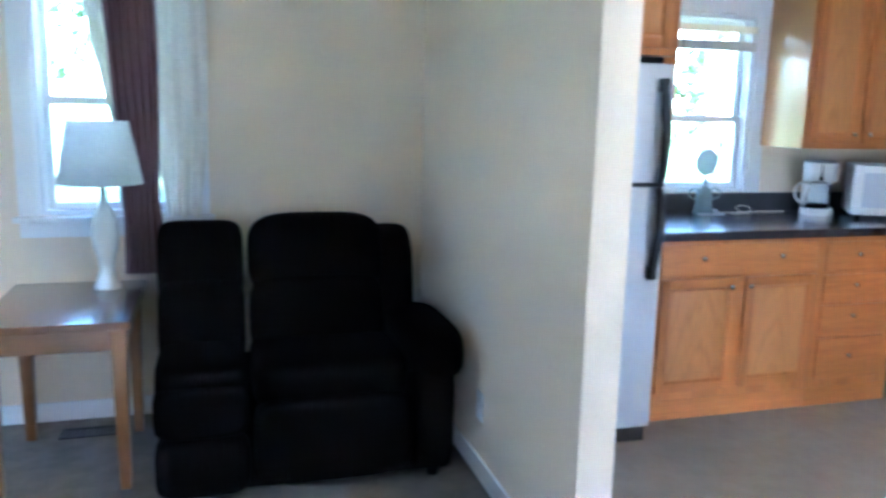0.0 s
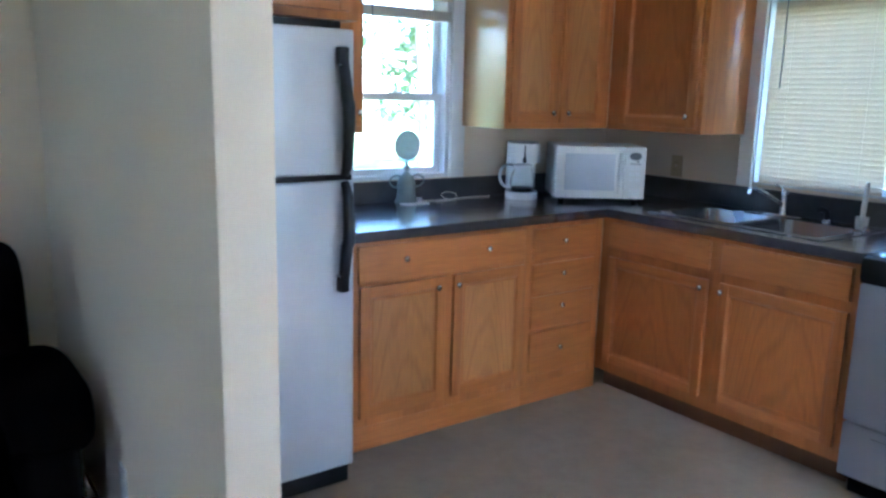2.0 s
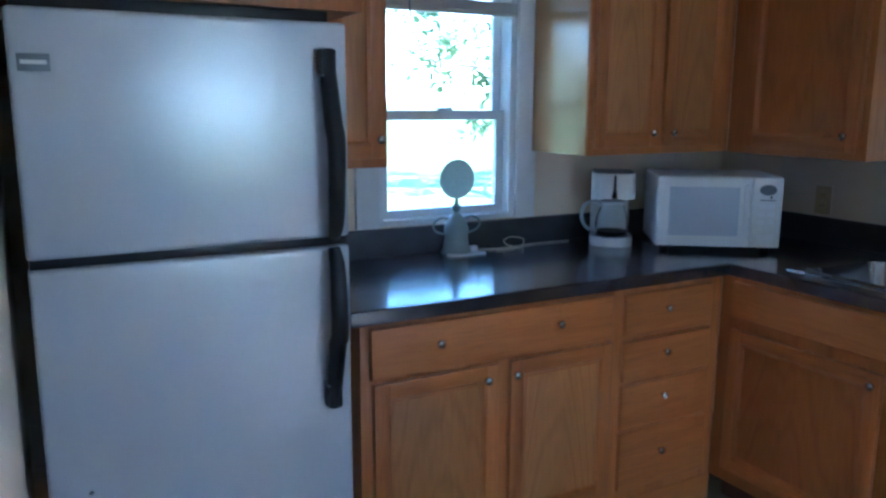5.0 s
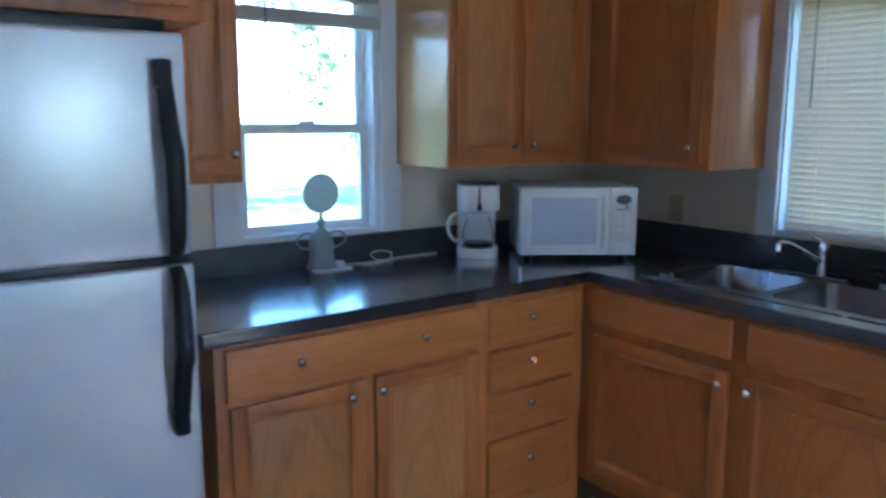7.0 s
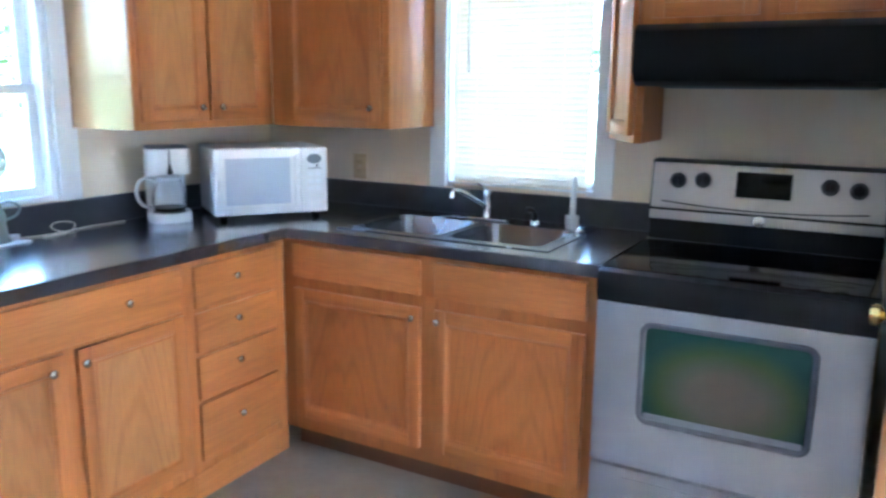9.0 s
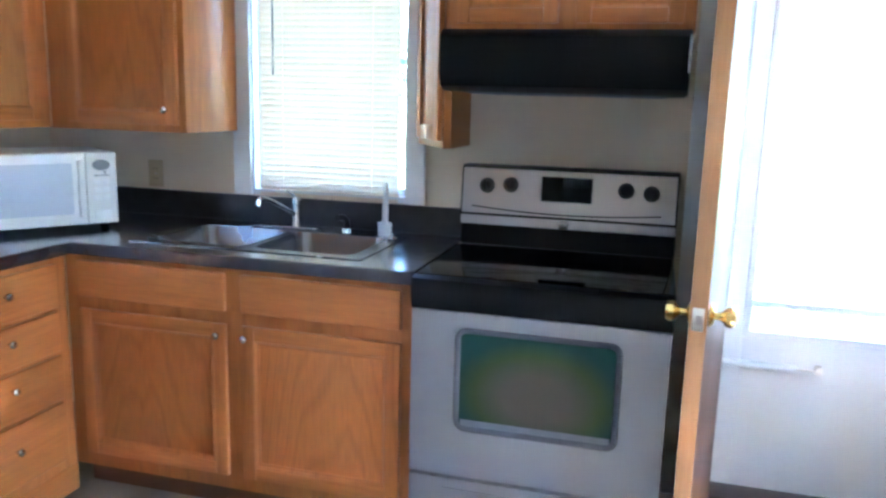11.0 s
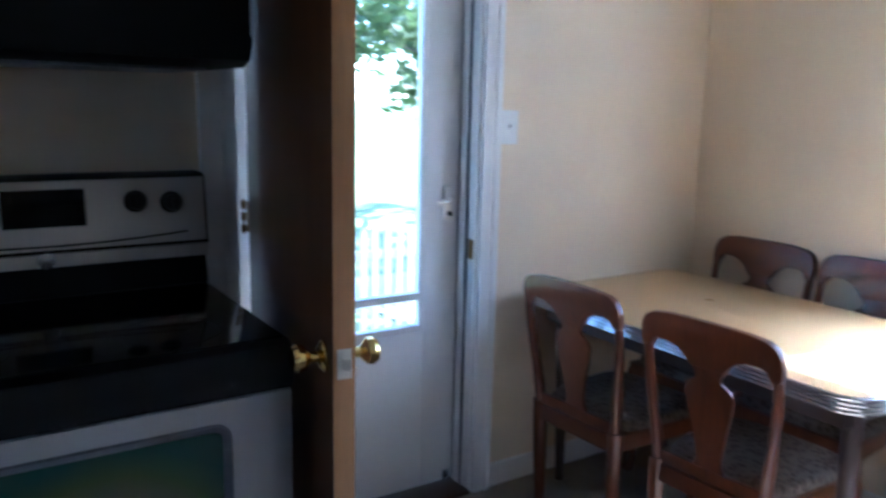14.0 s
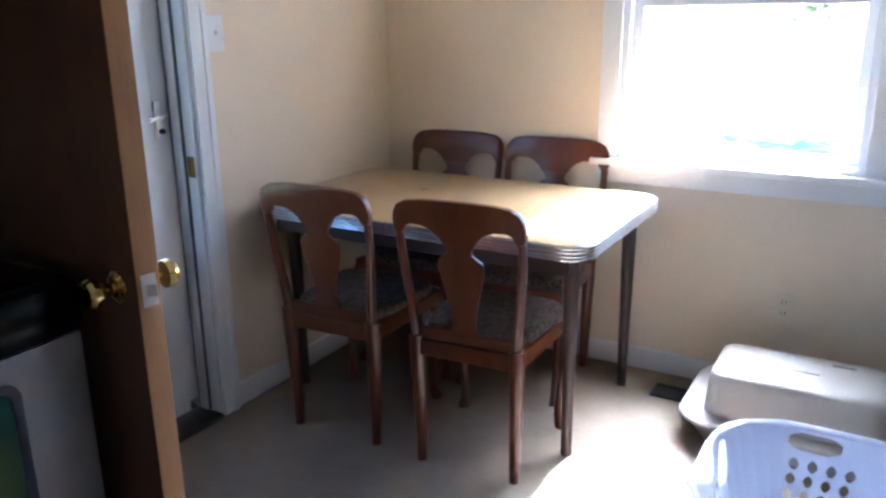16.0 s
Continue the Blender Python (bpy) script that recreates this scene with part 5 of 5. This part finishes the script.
def tub_shape(levels, inner=None):
    """Walls through rounded rectangles (x0, y0, x1, y1, r, z), bottom to top."""
    bm = bmesh.new()
    rings = [[bm.verts.new((a, b, z)) for a, b in rounded(x0, y0, x1, y1, r, 8)] for x0, y0, x1, y1, r, z in levels]
    for p, q in zip(rings, rings[1:]):
        for k in range(len(p)):
            bm.faces.new((p[k], p[(k + 1) % len(p)], q[(k + 1) % len(q)], q[k]))
    bm.faces.new(list(reversed(rings[0])))
    bm.faces.new(rings[-1])
    bmesh.ops.recalc_face_normals(bm, faces=list(bm.faces))
    return bm


part("tray", tub_shape([(1.95, -0.73, 2.49, -0.31, 0.08, 0.0), (1.92, -0.755, 2.545, -0.275, 0.1, 0.084), (1.905, -0.763, 2.566, -0.26, 0.105, 0.088), (1.903, -0.765, 2.568, -0.258, 0.107, 0.097), (1.907, -0.761, 2.564, -0.262, 0.103, 0.103), (1.92, -0.755, 2.545, -0.275, 0.1, 0.1035)]), TUB, lb)
part("cover", tub_shape([(1.945, -0.74, 2.49, -0.313, 0.07, 0.104), (1.95, -0.735, 2.486, -0.318, 0.07, 0.17), (1.954, -0.70, 2.483, -0.321, 0.068, 0.215), (1.96, -0.65, 2.478, -0.325, 0.064, 0.24), (1.97, -0.615, 2.468, -0.334, 0.056, 0.253), (1.985, -0.59, 2.452, -0.35, 0.045, 0.259), (2.01, -0.57, 2.43, -0.37, 0.03, 0.261)]), TUB, lb)
part("handle_slot", box(2.16, -0.48, 0.2612, 2.31, -0.45, 0.2655, 0.002), TUB, lb)
part("vent_slot", box(2.06, -0.56, 0.2612, 2.13, -0.55, 0.2635, 0.001), GREY_PLASTIC, lb)


def basket():
    """A tapered basket of rounded plan: pierced walls with real holes, rim, two handles."""
    t = thing("laundry_basket", (2.12, 0.23, 0), "empty pale plastic laundry basket with oval holes", "basket")
    cx, cy, h = 2.085, 0.235, 0.268
    base, top_r = (0.2, 0.21, 0.13), (0.285, 0.29, 0.2)

    def outline(f, grow=0.0, n=22):
        a, b, r = [p + (q - p) * f + grow for p, q in zip(base, top_r)]
        pts = rounded(cx - a, cy - b, cx + a, cy + b, r, 7)
        dense, total, out = [], [0.0], []
        loop = pts + [pts[0]]
        for p, q in zip(loop, loop[1:]):
            total.append(total[-1] + math.hypot(q[0] - p[0], q[1] - p[1]))
        for k in range(n):
            s = total[-1] * k / n
            i = max(j for j in range(len(total) - 1) if total[j] <= s + 1e-9)
            g = (s - total[i]) / max(1e-9, total[i + 1] - total[i])
            out.append((loop[i][0] + (loop[i + 1][0] - loop[i][0]) * g, loop[i][1] + (loop[i + 1][1] - loop[i][1]) * g))
        return out

    cols = 600
    zs = [0.0, 0.026]
    for band in range(4):
        zs += [0.03 + 0.041 * band + 0.0034 * q for q in range(10)]
    zs += [0.192, 0.2] + [0.206 + 0.004 * q for q in range(13)] + [h]
    rings_in = [outline(z / h, 0.0, cols) for z in zs]
    bm = bmesh.new()
    inner = [[bm.verts.new((a, b, zs[k] + 0.003)) for a, b in rg_] for k, rg_ in enumerate(rings_in)]
    outer = [[bm.verts.new((a, b, zs[k])) for a, b in outline(z / h, 0.0035, cols)] for k, z in enumerate(zs)]

    def is_hole(row, col):
        band, sub = divmod(row - 2, 10)
        if 0 <= row - 2 < 40 and sub < 9:
            g = (col + 166 + 2 * band) % 300 - 150
            side = g if abs(g) <= 75 else g - math.copysign(150, g)
            across = (int(side + 320) % 16 - 7.5) / 4.6
            return -32 <= side < 32 and across * across + ((sub - 4) / 4.6) ** 2 < 1.0
        if 44 <= row < 56:
            return abs(((col + 16) % 300 - 152) / 22) ** 3 + abs((row - 49.5) / 6.2) ** 2.4 < 1.0
        return False

    hole = set((r, c) for r in range(len(zs) - 1) for c in range(cols) if is_hole(r, c))
    for r in range(len(zs) - 1):
        for c in range(cols):
            d = (c + 1) % cols
            if (r, c) in hole:
                continue
            bm.faces.new((inner[r][c], inner[r][d], inner[r + 1][d], inner[r + 1][c]))
            bm.faces.new((outer[r][d], outer[r][c], outer[r + 1][c], outer[r + 1][d]))
            if (r, d) in hole:
                bm.faces.new((inner[r][d], outer[r][d], outer[r + 1][d], inner[r + 1][d]))
            if (r, (c - 1) % cols) in hole:
                bm.faces.new((inner[r][c], inner[r + 1][c], outer[r + 1][c], outer[r][c]))
            if (r + 1, c) in hole:
                bm.faces.new((inner[r + 1][c], inner[r + 1][d], outer[r + 1][d], outer[r + 1][c]))
            if (r - 1, c) in hole:
                bm.faces.new((inner[r][c], outer[r][c], outer[r][d], inner[r][d]))
    bm.faces.new(inner[0])
    bm.faces.new(list(reversed(outer[0])))
    for c in range(cols):
        d = (c + 1) % cols
        bm.faces.new((inner[-1][c], inner[-1][d], outer[-1][d], outer[-1][c]))
    bmesh.ops.recalc_face_normals(bm, faces=list(bm.faces))
    part("wall", bm, BASKET, t, "", 60)
    rim = [Vector((a, b, h + 0.002)) for a, b in outline(1.0, 0.006, 80)]
    part("rim", tube(rim + [rim[0]], 0.0095, 10), BASKET, t, "rolled rim")
    return t


basket()

# ---- living room: loveseat, end table, lamp, curtains ----
sofa = thing("reclining_loveseat", (0.3, 3.4, 0), "dark brown plush reclining loveseat against the wall", "sofa")


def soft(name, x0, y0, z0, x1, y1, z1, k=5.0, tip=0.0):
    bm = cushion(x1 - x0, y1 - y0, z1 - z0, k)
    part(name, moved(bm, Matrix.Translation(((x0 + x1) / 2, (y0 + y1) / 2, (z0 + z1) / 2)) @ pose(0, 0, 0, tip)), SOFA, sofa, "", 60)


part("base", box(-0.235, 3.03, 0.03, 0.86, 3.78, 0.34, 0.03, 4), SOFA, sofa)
soft("backrest", 0.11, 3.42, 0.65, 0.68, 3.72, 1.005, 4.0, -12)
soft("backrest", 0.11, 3.34, 0.4, 0.67, 3.62, 0.76, 4.5, -12)
soft("backrest", -0.25, 3.42, 0.63, 0.09, 3.72, 0.975, 6.0, -12)
soft("backrest", -0.25, 3.34, 0.4, 0.09, 3.62, 0.75, 6.0, -12)
soft("back_wing", 0.62, 3.46, 0.4, 0.825, 3.76, 0.945, 4.5, -8)
soft("seat_cushion", 0.1, 2.98, 0.32, 0.7, 3.5, 0.53, 5.0)
soft("seat_cushion", -0.25, 2.99, 0.32, 0.085, 3.5, 0.53, 5.0)
soft("footrest", 0.1, 2.94, 0.06, 0.7, 3.1, 0.4, 5.0)
soft("footrest", -0.25, 2.95, 0.27, 0.085, 3.1, 0.46, 5.0)
soft("footrest", -0.25, 2.94, 0.05, 0.085, 3.1, 0.275, 5.0)
soft("armrest", 0.68, 2.96, 0.4, 0.93, 3.62, 0.61, 3.5)
soft("arm_side", 0.7, 2.97, 0.03, 0.875, 3.66, 0.52, 7.0)
for x in (-0.2, 0.8):
    for y in (3.06, 3.72):
        part("foot", lathe([(0.022, 0.0025), (0.028, 0.035)], 12, (x, y, 0.0)), BLACK_PLASTIC, sofa)

et = thing("end_table", (-0.56, 3.5, 0), "oak end table with tapered legs", "table")
EX0, EX1, EY0, EY1, EZ = -0.86, -0.322, 3.17, 3.9, 0.668
part("tabletop", box(EX0, EY0, EZ - 0.03, EX1, EY1, EZ, 0.006, 3), TABLE_OAK, et)
part("apron", grid_slab((EX0 + 0.03, EX0 + 0.045, EX1 - 0.045, EX1 - 0.03), (EY0 + 0.03, EY0 + 0.048, EY1 - 0.048, EY1 - 0.03), [(1, 1)], lambda u, v, k: (u, v, (EZ - 0.115, EZ - 0.0305)[k])), TABLE_OAK, et, "", 30)
for x in (EX0 + 0.05, EX1 - 0.05):
    for y in (EY0 + 0.045, EY1 - 0.13):
        bm = box(x - 0.03, y - 0.03, 0.0025, x + 0.03, y + 0.03, EZ - 0.0305, 0.003)
        for v in bm.verts:
            if v.co.z < 0.3:
                v.co.x, v.co.y = x + (v.co.x - x) * 0.65, y + (v.co.y - y) * 0.65
        part("leg", bm, LEG_OAK, et)
lp = thing("table_lamp", (-0.47, 3.76, EZ), "pale ceramic table lamp with a cream cloth shade", "lamp")
part("base", lathe([(0.058, 0.0005), (0.058, 0.012), (0.045, 0.04), (0.03, 0.085), (0.034, 0.12), (0.052, 0.18), (0.058, 0.24), (0.05, 0.3), (0.03, 0.345), (0.018, 0.37), (0.012, 0.4), (0.012, 0.43)], 28, (-0.47, 3.76, EZ)), CERAMIC, lp)
part("socket", lathe([(0.016, 0), (0.018, 0.03), (0.012, 0.05)], 14, (-0.47, 3.76, EZ + 0.4302)), BRASS, lp, "brass lamp socket")
part("shade", lathe([(0.172, 0.0), (0.122, 0.26), (0.12, 0.26), (0.17, 0.0)], 40, (-0.478, 3.76, EZ + 0.45)), SHADE, lp, "cream cloth cone shade", 60)
part("switch_knob", lathe([(0.006, 0), (0.006, 0.03), (0.0005, 0.031)], 10, (-0.487, 3.76, EZ + 0.445), "-X"), BRASS, lp)


def curtain(name, x0, x1, y, z0, z1, mat, label, gather, waves):
    """A hanging cloth with folds, drawn together towards its foot by gather."""
    bm = bmesh.new()
    nx, nz = 72, 14
    for side in (0, 1):
        grid = []
        for j in range(nz + 1):
            f = j / nz
            z = z1 + (z0 - z1) * f
            pull = gather(f)
            row = []
            for i in range(nx + 1):
                g = i / nx
                x = x0 + (x1 - x0) * g
                x += (pull[0] - x) * pull[1]
                amp = 0.016 * (0.6 + 0.4 * f)
                row.append(bm.verts.new((x + 0.004 * math.sin(9 * f + 5 * g), y + amp * math.sin(2 * math.pi * waves * g + 0.8 * math.sin(3 * f)) + side * 0.002, z)))
            grid.append(row)
        for p, q in zip(grid, grid[1:]):
            for a in range(nx):
                bm.faces.new((p[a], p[a + 1], q[a + 1], q[a]) if side else (p[a + 1], p[a], q[a], q[a + 1]))
    t = thing(name, ((x0 + x1) / 2, y, z0), label, "curtain")
    part("cloth", bm, mat, t, "", 80)
    return t


curtain("sheer_curtain", -0.27, -0.035, 3.93, 0.945, 2.08, SHEER, "off-white curtain panel beside the window", lambda f: (-0.18, 0.35 * max(0.0, f - 0.7) / 0.3), 3)
curtain("drape", -0.47, -0.235, 3.875, 0.7, 2.08, DRAPE, "burgundy curtain drawn to the window's side", lambda f: (-0.27, 0.3 * min(1.0, f / 0.6)), 6)
curtain("sheer_curtain", -0.58, -0.4, 3.91, 0.99, 2.08, SHEER, "off-white sheer pulled aside under the burgundy curtain", lambda f: (-0.4, 0.85 * min(1.0, f / 0.7)), 4)
rod = thing("curtain_rod", (-0.4, 3.9, 2.09), "dark metal curtain rod above the living room window", "curtain rod")
part("bar", tube([(-0.95, 3.9, 2.095), (0.06, 3.9, 2.095)], 0.008, 10), BROWN_METAL, rod)
for x in (-0.92, 0.03):
    part("bracket", box(x - 0.008, 3.892, 2.075, x + 0.008, WALL_N - 0.0005, 2.09, 0.002), BROWN_METAL, rod)

# ---- outdoors ----
# pale slab added to throw sunlight up at the south window
solid("pavement", box(-2.0, -9.0, -0.44, 9.0, WALL_S - 0.5, -0.42, 0.01), CONCRETE, "pale concrete slab added beside the house to bounce sunlight", "pavement", kind="structure")
solid("ground", box(-900, -900, -0.75, 900, 900, -0.45, 0), GRASS, "grass lawn round the house", "ground", kind="structure")


def tree(name, at, height, crown, seed, label, leaves):
    rnd = random.Random(seed)
    x, y, z = at
    t = thing(name, at, label, "tree")
    part("trunk", tube(smooth_path([(x, y, z - 0.1), (x + 0.05, y, z + height * 0.2), (x - 0.08, y + 0.06, z + height * 0.45), (x + 0.05, y, z + height * 0.75)], 5), [0.2 - 0.009 * k for k in range(16)], 10), BARK, t)
    tips = []
    for k in range(16):
        a, f = rnd.uniform(0, 6.28), rnd.uniform(0.22, 0.75)
        r = crown * rnd.uniform(0.5, 1.0)
        tip = Vector((x + r * math.cos(a), y + r * math.sin(a), z + height * f + r * rnd.uniform(0.05, 0.6)))
        tips.append(tip)
        part("limb", tube([(x, y, z + height * f), (x + 0.5 * r * math.cos(a), y + 0.5 * r * math.sin(a), z + height * f + 0.35 * (tip.z - z - height * f)), tip], [0.06, 0.04, 0.012], 6), BARK, t)
    tips.append(Vector((x, y, z + height * 0.95)))
    verts, faces = [], []
    for tip in tips:
        for c in range(7):
            centre = tip + Vector((rnd.gauss(0, 0.5), rnd.gauss(0, 0.5), rnd.gauss(0, 0.38))) * (crown / 2.6)
            for q in range(leaves):
                p = centre + Vector((rnd.gauss(0, 0.22), rnd.gauss(0, 0.22), rnd.gauss(0, 0.17)))
                u = Vector((rnd.gauss(0, 1), rnd.gauss(0, 1), rnd.gauss(0, 0.6))).normalized()
                w = u.cross(Vector((rnd.gauss(0, 1), rnd.gauss(0, 1), rnd.gauss(0, 1)))).normalized()
                s = rnd.uniform(0.08, 0.15)
                i = len(verts)
                verts += [p - u * s, p + w * s * 0.45, p + u * s, p - w * s * 0.45]
                faces.append((i, i + 1, i + 2, i + 3))
    me = bpy.data.meshes.new("crown")
    me.from_pydata(verts, [], faces)
    me.materials.append(LEAF)
    ob = new("crown", me)
    ob.parent = t
    ob.matrix_parent_inverse = Matrix.Translation(-t.location)
    return t


for k, (tx, ty, th, tc) in enumerate(((9.6, 14.0, 7.5, 3.4), (3.2, 17.5, 8.0, 3.4), (-3.5, 13.5, 7.5, 3.0), (11.0, -5.7, 6.6, 3.4), (20.0, 8.5, 8.0, 3.2), (0.5, -12.0, 7.0, 2.8))):
    tree("tree", (tx, ty, -0.45), th, tc, 11 + k, "leafy green garden tree on the lawn", 120 if k == 3 else 50)
fence = thing("fence", (7.2, 0, -0.45), "low pale weathered picket fence across the garden", "fence")
board = mesh_of("picket", prism([(-0.03, 0.0), (0.03, 0.0), (0.03, 0.82), (0.0, 0.86), (-0.03, 0.82)], -0.009, 0.009, "X"), GREY_BOARD)
for k in range(104):
    ob = new("picket", board)
    ob.parent = fence
    ob.matrix_basis = Matrix.Translation((0.0, -6.0 + 0.107 * k, 0.02 + 0.006 * math.sin(k * 2.3))) @ pose(0, 0, 0, 0.6 * math.sin(k * 1.7))
for z in (0.2, 0.62):
    part("rail", box(7.2095, -6.1, -0.45 + z, 7.25, 5.1, -0.45 + z + 0.07, 0.003), GREY_BOARD, fence)
for y in (-6.0, -3.8, -1.6, 0.6, 2.8, 5.0):
    part("post", box(7.251, y - 0.045, -0.5, 7.34, y + 0.045, 0.42, 0.005), GREY_BOARD, fence)
